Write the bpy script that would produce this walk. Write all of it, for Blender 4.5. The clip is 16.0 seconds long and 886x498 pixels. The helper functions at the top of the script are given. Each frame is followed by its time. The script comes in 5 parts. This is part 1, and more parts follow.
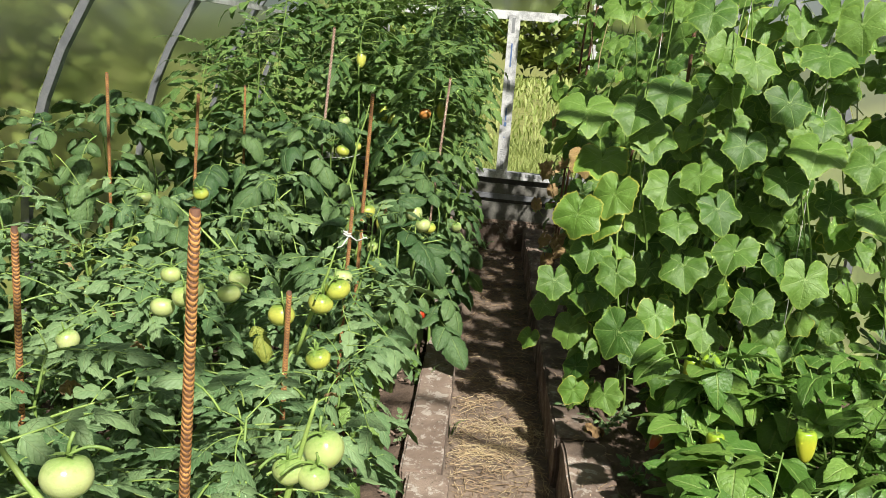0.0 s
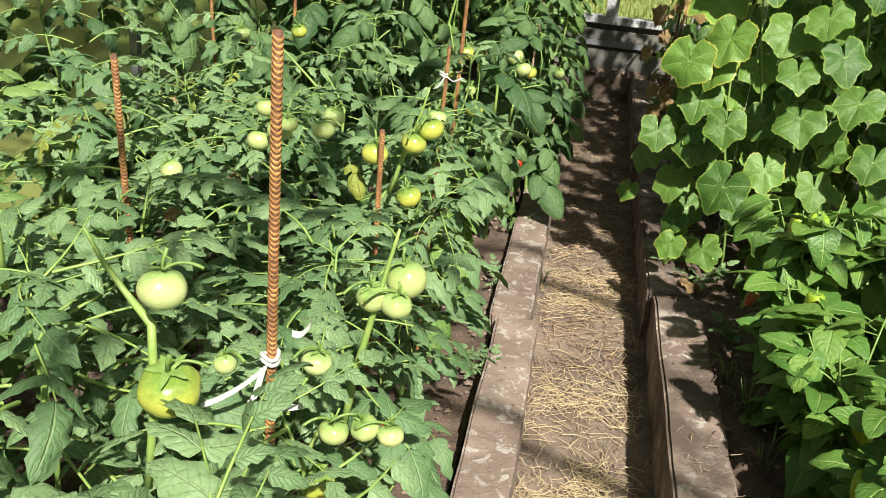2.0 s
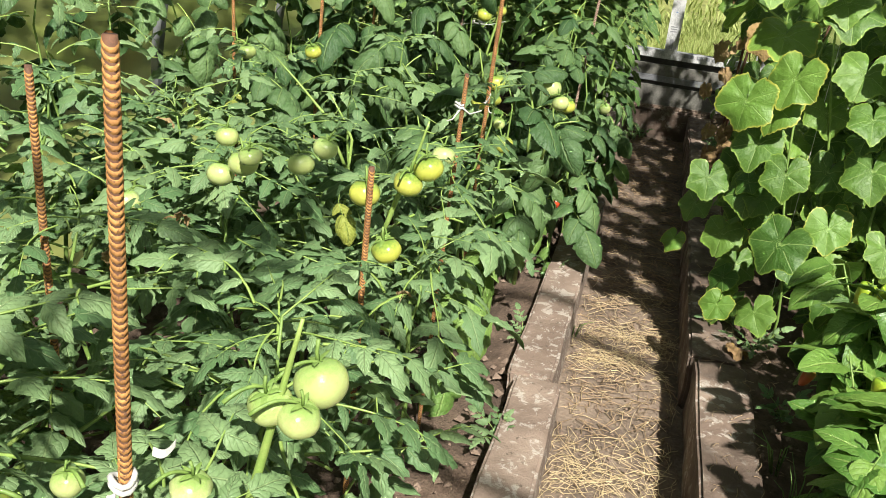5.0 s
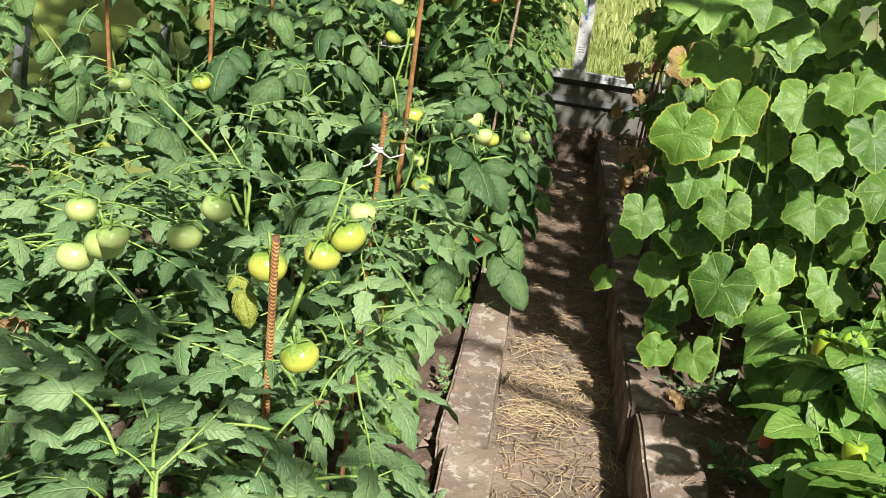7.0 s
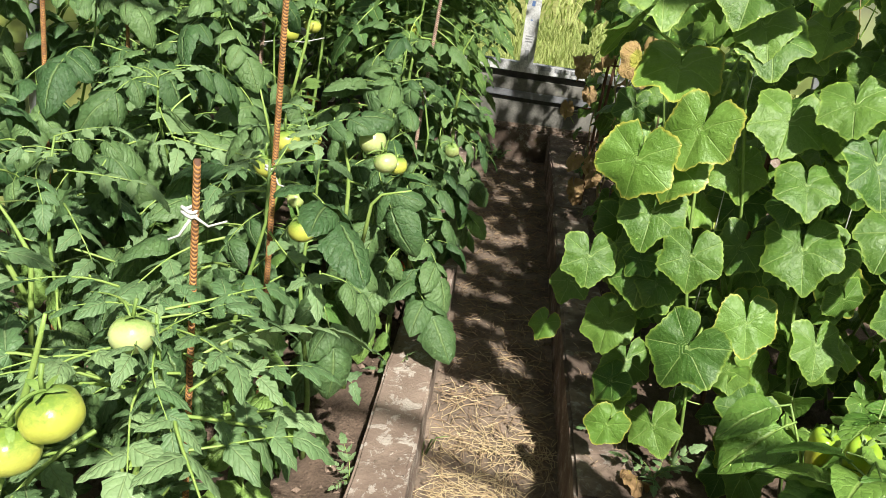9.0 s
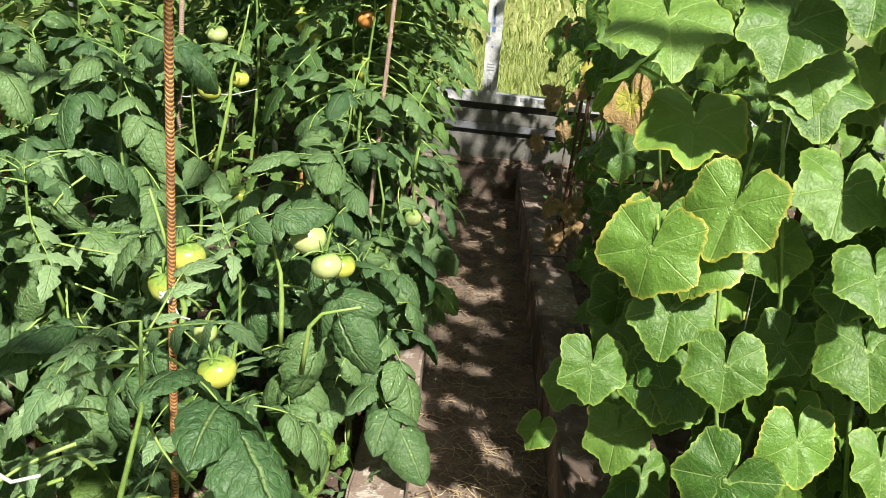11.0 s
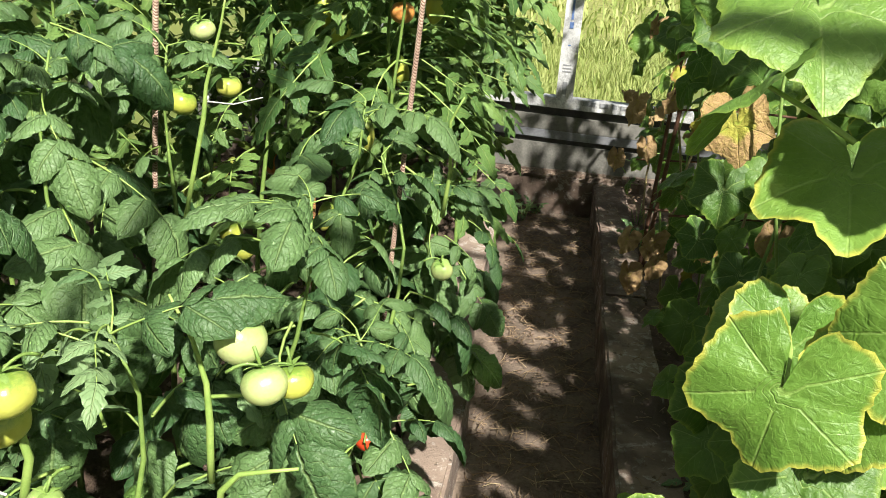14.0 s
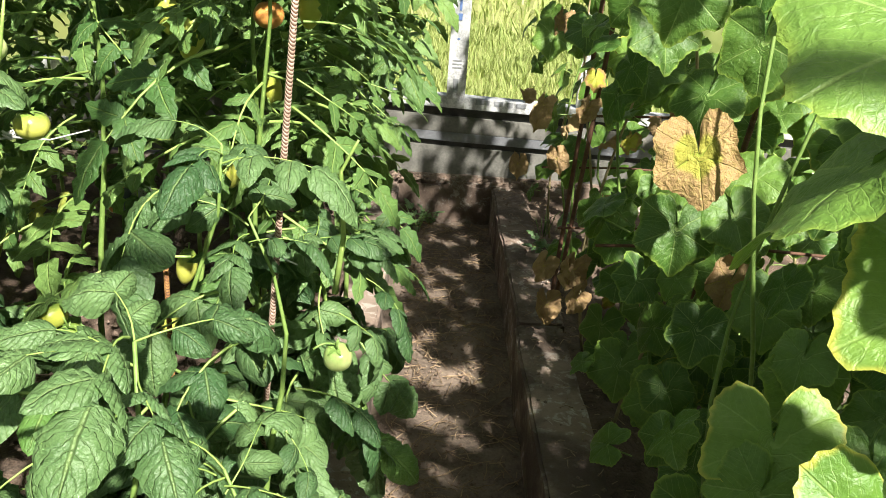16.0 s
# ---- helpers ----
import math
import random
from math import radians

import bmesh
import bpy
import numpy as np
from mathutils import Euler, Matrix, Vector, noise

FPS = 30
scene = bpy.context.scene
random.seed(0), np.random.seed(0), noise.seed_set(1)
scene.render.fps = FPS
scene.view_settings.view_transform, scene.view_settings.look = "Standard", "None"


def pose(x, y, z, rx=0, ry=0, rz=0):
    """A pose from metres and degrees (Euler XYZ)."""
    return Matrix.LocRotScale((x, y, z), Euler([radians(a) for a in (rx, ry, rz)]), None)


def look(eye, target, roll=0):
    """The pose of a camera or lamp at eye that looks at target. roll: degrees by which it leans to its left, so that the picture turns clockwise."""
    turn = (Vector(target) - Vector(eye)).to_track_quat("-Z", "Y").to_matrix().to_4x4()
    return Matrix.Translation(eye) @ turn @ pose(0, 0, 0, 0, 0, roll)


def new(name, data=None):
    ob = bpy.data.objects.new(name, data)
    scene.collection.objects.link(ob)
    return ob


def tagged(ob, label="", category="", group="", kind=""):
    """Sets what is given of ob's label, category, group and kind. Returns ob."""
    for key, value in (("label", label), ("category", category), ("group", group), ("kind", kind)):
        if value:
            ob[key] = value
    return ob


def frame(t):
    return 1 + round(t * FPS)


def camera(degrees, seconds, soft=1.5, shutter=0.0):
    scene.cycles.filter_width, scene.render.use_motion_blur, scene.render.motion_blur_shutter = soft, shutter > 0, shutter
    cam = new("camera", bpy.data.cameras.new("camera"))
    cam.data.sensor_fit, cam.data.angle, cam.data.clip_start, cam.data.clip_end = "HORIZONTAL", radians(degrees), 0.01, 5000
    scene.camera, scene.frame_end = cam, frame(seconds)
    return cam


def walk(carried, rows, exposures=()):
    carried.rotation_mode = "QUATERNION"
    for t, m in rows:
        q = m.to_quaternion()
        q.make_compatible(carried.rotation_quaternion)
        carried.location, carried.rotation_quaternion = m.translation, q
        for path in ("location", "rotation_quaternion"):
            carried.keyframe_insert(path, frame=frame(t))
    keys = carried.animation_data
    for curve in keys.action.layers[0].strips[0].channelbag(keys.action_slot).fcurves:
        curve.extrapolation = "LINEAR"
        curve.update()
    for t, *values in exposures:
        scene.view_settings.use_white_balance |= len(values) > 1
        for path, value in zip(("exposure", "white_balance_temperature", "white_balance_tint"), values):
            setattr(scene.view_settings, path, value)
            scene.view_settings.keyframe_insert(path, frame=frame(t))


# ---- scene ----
cam = camera(56.5, 16.0, soft=0.6)
PATH = [
    (0, (0.304, 0.396, 1.398), (0.224, 2.335, 0.915), 4.1),
    (0.5, (0.287, 0.36, 1.408), (0.142, 2.3, 0.944), 3.7),
    (1, (0.299, 0.351, 1.393), (0.051, 2.225, 0.74), 3.8),
    (1.5, (0.322, 0.378, 1.377), (0.012, 2.171, 0.548), 3.2),
    (2, (0.32, 0.41, 1.375), (0.037, 2.205, 0.54), 4.0),
    (2.5, (0.293, 0.452, 1.364), (0.019, 2.247, 0.525), 4.2),
    (3, (0.32, 0.537, 1.357), (0.001, 2.326, 0.521), 4.1),
    (3.5, (0.362, 0.612, 1.352), (-0.021, 2.392, 0.525), 4.1),
    (3.7, (0.383, 0.622, 1.351), (-0.037, 2.397, 0.529), 3.9),
    (5.8, (0.336, 0.74, 1.325), (-0.033, 2.549, 0.556), 7.1),
    (6, (0.313, 0.767, 1.33), (-0.02, 2.585, 0.565), 7.2),
    (6.5, (0.267, 0.839, 1.33), (0.029, 2.681, 0.588), 7.2),
    (7, (0.277, 0.924, 1.315), (0.079, 2.776, 0.587), 6.3),
    (7.5, (0.335, 1.086, 1.312), (0.118, 2.942, 0.598), 5.6),
    (8, (0.364, 1.188, 1.31), (0.122, 3.033, 0.578), 5.3),
    (8.5, (0.372, 1.27, 1.298), (0.186, 3.114, 0.546), 6.2),
    (9, (0.35, 1.425, 1.302), (0.249, 3.274, 0.547), 6.6),
    (9.5, (0.303, 1.548, 1.319), (0.284, 3.402, 0.57), 5.8),
    (10, (0.304, 1.623, 1.312), (0.311, 3.488, 0.588), 5.0),
    (10.2, (0.327, 1.671, 1.317), (0.324, 3.541, 0.608), 4.8),
    (12.3, (0.293, 2.038, 1.295), (0.228, 3.902, 0.574), 3.7),
    (12.5, (0.28, 2.065, 1.284), (0.198, 3.924, 0.553), 3.5),
    (13, (0.288, 2.143, 1.275), (0.154, 3.997, 0.536), 3.2),
    (13.5, (0.352, 2.264, 1.285), (0.172, 4.117, 0.556), 3.7),
    (14, (0.388, 2.334, 1.271), (0.165, 4.182, 0.538), 3.9),
    (14.5, (0.396, 2.418, 1.267), (0.191, 4.258, 0.512), 4.1),
    (15, (0.357, 2.557, 1.27), (0.249, 4.402, 0.507), 4.6),
    (15.5, (0.33, 2.664, 1.271), (0.328, 4.518, 0.521), 4.6),
    (16, (0.324, 2.715, 1.268), (0.381, 4.568, 0.517), 4.2),
]
walk(cam, [(t, look(eye, target, roll)) for t, eye, target, roll in PATH], [(0.0, 0.60), (0.8, 0.60), (1.5, 0.76), (9.0, 0.86), (12.5, 1.0), (14.5, 1.08), (16.0, 1.32)])

# ---- light ----
world = bpy.data.worlds.new("sky")
scene.world = world
world.use_nodes = True
SUN_EL, SUN_AZ = radians(46), radians(157)  # azimuth from north (+y) towards east (+x)
wn = world.node_tree
sky = wn.nodes.new("ShaderNodeTexSky")
sky.sky_type, sky.sun_disc = "NISHITA", False
sky.sun_elevation, sky.sun_rotation = SUN_EL, SUN_AZ
wn.links.new(sky.outputs[0], wn.nodes["Background"].inputs[0])
wn.nodes["Background"].inputs[1].default_value = 0.02
sun = new("sun", bpy.data.lights.new("sun", "SUN"))
sun.data.energy, sun.data.angle, sun.data.color = 5.0, radians(1.3), (1.0, 0.95, 0.86)
sun_dir = Vector((math.cos(SUN_EL) * math.sin(SUN_AZ), math.cos(SUN_EL) * math.cos(SUN_AZ), math.sin(SUN_EL)))
sun.matrix_world = look(sun_dir * 30, (0, 0, 0))


# ---- materials ----
def material(name):
    m = bpy.data.materials.new(name)
    m.use_nodes = True
    nt = m.node_tree
    return m, nt, nt.nodes["Principled BSDF"], nt.nodes["Material Output"]


def node(nt, kind, *links, **values):
    n = nt.nodes.new(kind)
    for k, v in values.items():
        if k == "op":
            n.operation = v
        elif k == "typ":
            n.data_type = v
        elif k == "blend":
            n.blend_type = v
    for i, l in enumerate(links):
        if l is None:
            continue
        if isinstance(l, (int, float, tuple)):
            n.inputs[i].default_value = l
        else:
            nt.links.new(l, n.inputs[i])
    return n


def maths(nt, op, a, b=None, c=None):
    return node(nt, "ShaderNodeMath", a, b, c, op=op).outputs[0]


def mixed(nt, fac, a, b, blend="MIX"):
    n = nt.nodes.new("ShaderNodeMix")
    n.data_type, n.blend_type = "RGBA", blend
    for i, l in ((0, fac), (6, a), (7, b)):
        if isinstance(l, (int, float, tuple)):
            n.inputs[i].default_value = (*l, 1) if isinstance(l, tuple) and len(l) == 3 else l
        else:
            nt.links.new(l, n.inputs[i])
    return n.outputs[2]


def noise_tex(nt, scale, detail=4, rough=0.6, coord=None, out=0, dist=0.0):
    n = nt.nodes.new("ShaderNodeTexNoise")
    n.inputs["Scale"].default_value, n.inputs["Detail"].default_value = scale, detail
    n.inputs["Roughness"].default_value, n.inputs["Distortion"].default_value = rough, dist
    if coord is not None:
        nt.links.new(coord, n.inputs["Vector"])
    return n.outputs[out]


def ramp(nt, value, *stops):
    n = nt.nodes.new("ShaderNodeValToRGB")
    e = n.color_ramp.elements
    while len(e) < len(stops):
        e.new(0.5)
    for el, (p, c) in zip(e, stops):
        el.position, el.color = p, (*c, 1)
    nt.links.new(value, n.inputs[0])
    return n.outputs[0]


def span(nt, value, lo, hi, a=0.0, b=1.0):
    n = nt.nodes.new("ShaderNodeMapRange")
    n.interpolation_type = "SMOOTHSTEP"
    for i, v in enumerate((value, lo, hi, a, b)):
        if isinstance(v, (int, float)):
            n.inputs[i].default_value = v
        else:
            nt.links.new(v, n.inputs[i])
    return n.outputs[0]


def bumped(nt, bsdf, height, strength, distance):
    b = nt.nodes.new("ShaderNodeBump")
    b.inputs["Strength"].default_value, b.inputs["Distance"].default_value = strength, distance
    nt.links.new(height, b.inputs["Height"])
    nt.links.new(b.outputs[0], bsdf.inputs["Normal"])
    return b


def place(nt):
    return nt.nodes.new("ShaderNodeNewGeometry").outputs["Position"]


def leafy(name, dark, light, vein, back, gloss=0.42, kind="pinnate", freq=9.0, edge=None, edge_at=0.86, through_light=0.14, island=False, relief=1.0):
    """A leaf: veins from its UV map, patches, a waxy gloss, and light that shines through."""
    m, nt, bs, out = material(name)
    uv = nt.nodes.new("ShaderNodeUVMap").outputs[0]
    sep = node(nt, "ShaderNodeSeparateXYZ", uv)
    u, v = sep.outputs[0], sep.outputs[1]
    if island:
        rnd = nt.nodes.new("ShaderNodeNewGeometry").outputs["Random Per Island"]
    else:
        rnd = nt.nodes.new("ShaderNodeObjectInfo").outputs["Random"]
    pos = place(nt)
    patch = noise_tex(nt, 38, 3, 0.6, pos)
    fine = noise_tex(nt, 260, 2, 0.6, pos)
    stray = maths(nt, "MULTIPLY", maths(nt, "SUBTRACT", patch, 0.5), 0.22)
    if kind == "pinnate":
        au = maths(nt, "ABSOLUTE", maths(nt, "SUBTRACT", maths(nt, "MULTIPLY", u, 2.0), 1.0))
        mid = span(nt, au, 0.02, 0.10, 1.0, 0.0)
        along = maths(nt, "SUBTRACT", maths(nt, "ADD", v, stray), maths(nt, "MULTIPLY", au, 0.32))
    else:
        fr = maths(nt, "FRACT", maths(nt, "ADD", u, 0.5))
        au = maths(nt, "MULTIPLY", maths(nt, "ABSOLUTE", maths(nt, "SUBTRACT", fr, 0.5)), maths(nt, "MULTIPLY", v, 2.0))
        mid = span(nt, au, 0.006, 0.035, 1.0, 0.0)
        along = maths(nt, "SUBTRACT", maths(nt, "ADD", v, stray), maths(nt, "MULTIPLY", au, 0.9))
    side = maths(nt, "ABSOLUTE", maths(nt, "SINE", maths(nt, "MULTIPLY", along, freq * 3.14159)))
    sv = span(nt, side, 0.03, 0.22, 1.0, 0.0)
    veins = maths(nt, "MAXIMUM", mid, maths(nt, "MULTIPLY", sv, 0.42))
    tone = maths(nt, "ADD", maths(nt, "MULTIPLY", rnd, 0.62), maths(nt, "MULTIPLY", patch, 0.45))
    col = mixed(nt, span(nt, tone, 0.15, 0.95), dark, light)
    col = mixed(nt, maths(nt, "MULTIPLY", veins, 0.68), col, vein)
    if edge:
        e = span(nt, maths(nt, "ADD", v, maths(nt, "MULTIPLY", patch, 0.12)), edge_at, edge_at + 0.14)
        col = mixed(nt, e, col, edge)
    col = mixed(nt, span(nt, noise_tex(nt, 130, 4, 0.65, pos), 0.42, 0.66, 0.0, 0.28), col, dark)
    nt.links.new(col, bs.inputs["Base Color"])
    bs.inputs["Roughness"].default_value = gloss
    bs.inputs["Specular IOR Level"].default_value = 0.45
    nt.links.new(maths(nt, "ADD", maths(nt, "MULTIPLY", fine, 0.25), gloss - 0.1), bs.inputs["Roughness"])
    blister = noise_tex(nt, 75 if relief < 2 else 62, 4, 0.55, pos, dist=1.2)
    h = maths(nt, "ADD", maths(nt, "MULTIPLY", blister, 0.9), maths(nt, "MULTIPLY", fine, 0.2))
    h = maths(nt, "SUBTRACT", h, maths(nt, "ADD", maths(nt, "MULTIPLY", mid, 0.5 if kind == "pinnate" else 0.25), maths(nt, "MULTIPLY", sv, 0.16 if kind == "pinnate" else 0.06)))
    if kind == "pinnate":
        h = maths(nt, "ADD", h, maths(nt, "MULTIPLY", side, 0.13 / relief))
    bumped(nt, bs, h, 0.9, 0.0036 * relief)
    tr = node(nt, "ShaderNodeBsdfTranslucent", mixed(nt, 0.5, col, back))
    mx = node(nt, "ShaderNodeMixShader", through_light, bs.outputs[0], tr.outputs[0])
    nt.links.new(mx.outputs[0], out.inputs[0])
    return m


def plain(name, a, b, scale, rough=0.6, metal=0.0, bump=0.2, dist=0.004, detail=5, contrast=(0.3, 0.7), fine=None):
    """A surface of two tones mixed by noise at two scales, with relief."""
    m, nt, bs, out = material(name)
    pos = place(nt)
    n1, n2 = noise_tex(nt, scale, detail, 0.6, pos), noise_tex(nt, scale * (fine or 9), 3, 0.6, pos)
    mixv = maths(nt, "ADD", maths(nt, "MULTIPLY", n1, 0.65), maths(nt, "MULTIPLY", n2, 0.35))
    nt.links.new(mixed(nt, span(nt, mixv, *contrast), a, b), bs.inputs["Base Color"])
    nt.links.new(maths(nt, "ADD", maths(nt, "MULTIPLY", n2, 0.2), rough - 0.1), bs.inputs["Roughness"])
    bs.inputs["Metallic"].default_value = metal
    bumped(nt, bs, mixv, bump, dist)
    return m


TOMATO_CUT = leafy("tomato_leaf", (0.085, 0.17, 0.065), (0.222, 0.335, 0.15), (0.28, 0.38, 0.17), (0.30, 0.44, 0.06), 0.52, freq=6, relief=0.75)
TOMATO_BROAD = leafy("tomato_leaf_broad", (0.038, 0.094, 0.032), (0.132, 0.226, 0.08), (0.21, 0.31, 0.11), (0.26, 0.42, 0.05), 0.40, freq=8, relief=2.0)
TOMATO_TALL = leafy("tomato_leaf_tall", (0.05, 0.12, 0.03), (0.165, 0.275, 0.07), (0.26, 0.36, 0.1), (0.27, 0.42, 0.05), 0.42, freq=6, relief=1.5)
TOMATO_PALE = leafy("tomato_leaf_pale", (0.11, 0.21, 0.05), (0.24, 0.35, 0.10), (0.30, 0.40, 0.13), (0.3, 0.42, 0.06), 0.5, freq=6)
TOMATO_YELLOW = leafy("tomato_leaf_yellow", (0.16, 0.24, 0.04), (0.34, 0.37, 0.07), (0.22, 0.32, 0.06), (0.46, 0.46, 0.05), 0.55, freq=7, relief=1.6)
TOMATO_LIGHT = leafy("tomato_leaf_light_puckered", (0.085, 0.19, 0.04), (0.20, 0.33, 0.075), (0.30, 0.44, 0.14), (0.3, 0.44, 0.05), 0.44, freq=8, relief=2.0)
CUCUMBER = leafy("cucumber_leaf", (0.04, 0.108, 0.016), (0.14, 0.255, 0.045), (0.30, 0.42, 0.13), (0.30, 0.46, 0.04), 0.42, kind="palmate", freq=6, edge=(0.25, 0.37, 0.06), edge_at=0.95, through_light=0.15, relief=1.0)
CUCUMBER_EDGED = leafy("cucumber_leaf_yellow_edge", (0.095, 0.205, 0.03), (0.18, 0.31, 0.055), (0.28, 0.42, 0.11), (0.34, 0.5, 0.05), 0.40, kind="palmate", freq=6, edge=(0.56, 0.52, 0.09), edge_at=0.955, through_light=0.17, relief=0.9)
CUCUMBER_DRY = leafy("cucumber_leaf_dry", (0.27, 0.165, 0.075), (0.50, 0.36, 0.19), (0.50, 0.42, 0.08), (0.45, 0.33, 0.12), 0.75, kind="palmate", freq=5, relief=2.5)
CUCUMBER_YELLOW = leafy("cucumber_leaf_yellow", (0.30, 0.30, 0.03), (0.46, 0.42, 0.06), (0.3, 0.36, 0.06), (0.5, 0.42, 0.05), 0.6, kind="palmate", freq=5, edge=(0.33, 0.2, 0.07), edge_at=0.7)
PEPPER_LEAF = leafy("pepper_leaf", (0.065, 0.16, 0.026), (0.18, 0.31, 0.06), (0.28, 0.39, 0.11), (0.3, 0.46, 0.04), 0.36, freq=7)
WEED_LEAF = leafy("weed_leaf", (0.05, 0.14, 0.02), (0.13, 0.25, 0.05), (0.18, 0.3, 0.08), (0.22, 0.4, 0.04), 0.5)
GRASS = leafy("grass_blade", (0.22, 0.31, 0.07), (0.56, 0.61, 0.24), (0.48, 0.54, 0.18), (0.5, 0.58, 0.14), 0.55, through_light=0.3, island=True)
HEDGE = leafy("hedge_leaf", (0.15, 0.21, 0.05), (0.38, 0.44, 0.12), (0.25, 0.31, 0.08), (0.3, 0.38, 0.05), 0.5, island=True)
STEM = plain("green_stem", (0.11, 0.20, 0.04), (0.22, 0.33, 0.08), 60, 0.55, bump=0.25, dist=0.001)
STEM_PALE = plain("pale_green_stem", (0.19, 0.31, 0.065), (0.30, 0.41, 0.11), 50, 0.5, bump=0.2, dist=0.001)
DRY_STEM = plain("dry_stem", (0.22, 0.17, 0.08), (0.38, 0.32, 0.17), 70, 0.8, bump=0.3, dist=0.001)
SOIL = plain("soil", (0.055, 0.036, 0.024), (0.155, 0.108, 0.078), 16, 0.95, bump=0.9, dist=0.02, contrast=(0.32, 0.68))
PATH_SOIL = plain("path_soil", (0.078, 0.058, 0.044), (0.25, 0.192, 0.146), 7, 0.95, bump=1.0, dist=0.014, contrast=(0.3, 0.66), fine=14)
EARTH_OUT = plain("meadow_soil", (0.16, 0.18, 0.05), (0.32, 0.34, 0.10), 3, 0.95, bump=0.5, dist=0.03)
STRAW = plain("straw", (0.38, 0.29, 0.155), (0.62, 0.51, 0.31), 45, 0.6, bump=0.1, dist=0.001)
LITTER = plain("plant_litter", (0.13, 0.085, 0.05), (0.42, 0.31, 0.19), 40, 0.85, bump=0.2, dist=0.001)
CLOD = plain("clod", (0.12, 0.085, 0.062), (0.26, 0.19, 0.145), 40, 0.95, bump=0.6, dist=0.004)
GALV_PALE = plain("galvanised_strip", (0.30, 0.31, 0.32), (0.66, 0.67, 0.68), 14, 0.5, metal=0.25, bump=0.1, dist=0.001, contrast=(0.35, 0.6))
RIB_STEEL = plain("arch_steel", (0.16, 0.17, 0.19), (0.27, 0.28, 0.30), 12, 0.5, metal=0.5, bump=0.05, dist=0.001)
BOARD = plain("grey_board", (0.085, 0.084, 0.075), (0.19, 0.185, 0.165), 10, 0.75, bump=0.3, dist=0.003)
GAP_SHADE_SEAM = plain("gap_shade_and_seam", (0.02, 0.02, 0.022), (0.06, 0.058, 0.055), 18, 0.6, bump=0.2, dist=0.002)
INK_BLUE = plain("blue_print", (0.06, 0.12, 0.30), (0.12, 0.2, 0.4), 80, 0.6, bump=0.0)
INK_GREY = plain("grey_print", (0.16, 0.17, 0.19), (0.28, 0.29, 0.3), 80, 0.6, bump=0.0)
CORD = plain("white_cord", (0.42, 0.42, 0.40), (0.64, 0.64, 0.61), 90, 0.8, bump=0.3, dist=0.001)
FOIL = plain("can_metal", (0.55, 0.55, 0.55), (0.75, 0.75, 0.74), 40, 0.3, metal=0.9, bump=0.1, dist=0.002)
CAN_ORANGE = plain("can_orange", (0.55, 0.2, 0.03), (0.7, 0.32, 0.06), 40, 0.4, bump=0.05)
CAN_DARK = plain("can_dark_blue", (0.02, 0.03, 0.06), (0.06, 0.07, 0.1), 40, 0.4, bump=0.05)


def concrete_material(name, dirt):
    m, nt, bs, out = material(name)
    pos = place(nt)
    big, mid, fine = noise_tex(nt, 3.2, 5, 0.65, pos), noise_tex(nt, 26, 6, 0.7, pos, dist=0.6), noise_tex(nt, 190, 3, 0.6, pos)
    col = mixed(nt, span(nt, big, 0.35, 0.65), (0.19, 0.135, 0.105), (0.35, 0.27, 0.215))
    col = mixed(nt, maths(nt, "MULTIPLY", span(nt, mid, 0.53, 0.60), 0.75), col, (0.56, 0.52, 0.46))
    col = mixed(nt, span(nt, noise_tex(nt, 34, 5, 0.7, pos, dist=0.4), 0.60, 0.70), col, (0.10, 0.075, 0.055))
    col = mixed(nt, maths(nt, "MULTIPLY", fine, 0.35), col, (0.16, 0.12, 0.095))
    col = mixed(nt, maths(nt, "MULTIPLY", span(nt, noise_tex(nt, 5, 5, 0.6, pos), 0.62, 0.40), dirt), col, (0.085, 0.06, 0.045))
    nt.links.new(col, bs.inputs["Base Color"])
    bs.inputs["Roughness"].default_value = 0.9
    bumped(nt, bs, maths(nt, "ADD", mid, maths(nt, "MULTIPLY", fine, 0.5)), 0.8, 0.006)
    return m


def rust_material():
    m, nt, bs, out = material("rusty_rebar")
    pos = place(nt)
    n1, n2 = noise_tex(nt, 35, 5, 0.6, pos), noise_tex(nt, 300, 3, 0.6, pos)
    col = mixed(nt, span(nt, n1, 0.35, 0.65), (0.30, 0.14, 0.045), (0.56, 0.29, 0.095))
    col = mixed(nt, span(nt, n2, 0.5, 0.7), col, (0.12, 0.06, 0.04))
    nt.links.new(col, bs.inputs["Base Color"])
    bs.inputs["Roughness"].default_value, bs.inputs["Metallic"].default_value = 0.75, 0.2
    bumped(nt, bs, n2, 0.6, 0.001)
    return m


RUST_PALE = plain("pale_weathered_rust", (0.30, 0.19, 0.14), (0.52, 0.40, 0.33), 60, 0.7, bump=0.4, dist=0.001)
RUST_DARK = plain("dark_rust", (0.07, 0.035, 0.022), (0.17, 0.08, 0.045), 60, 0.8, bump=0.4, dist=0.001)


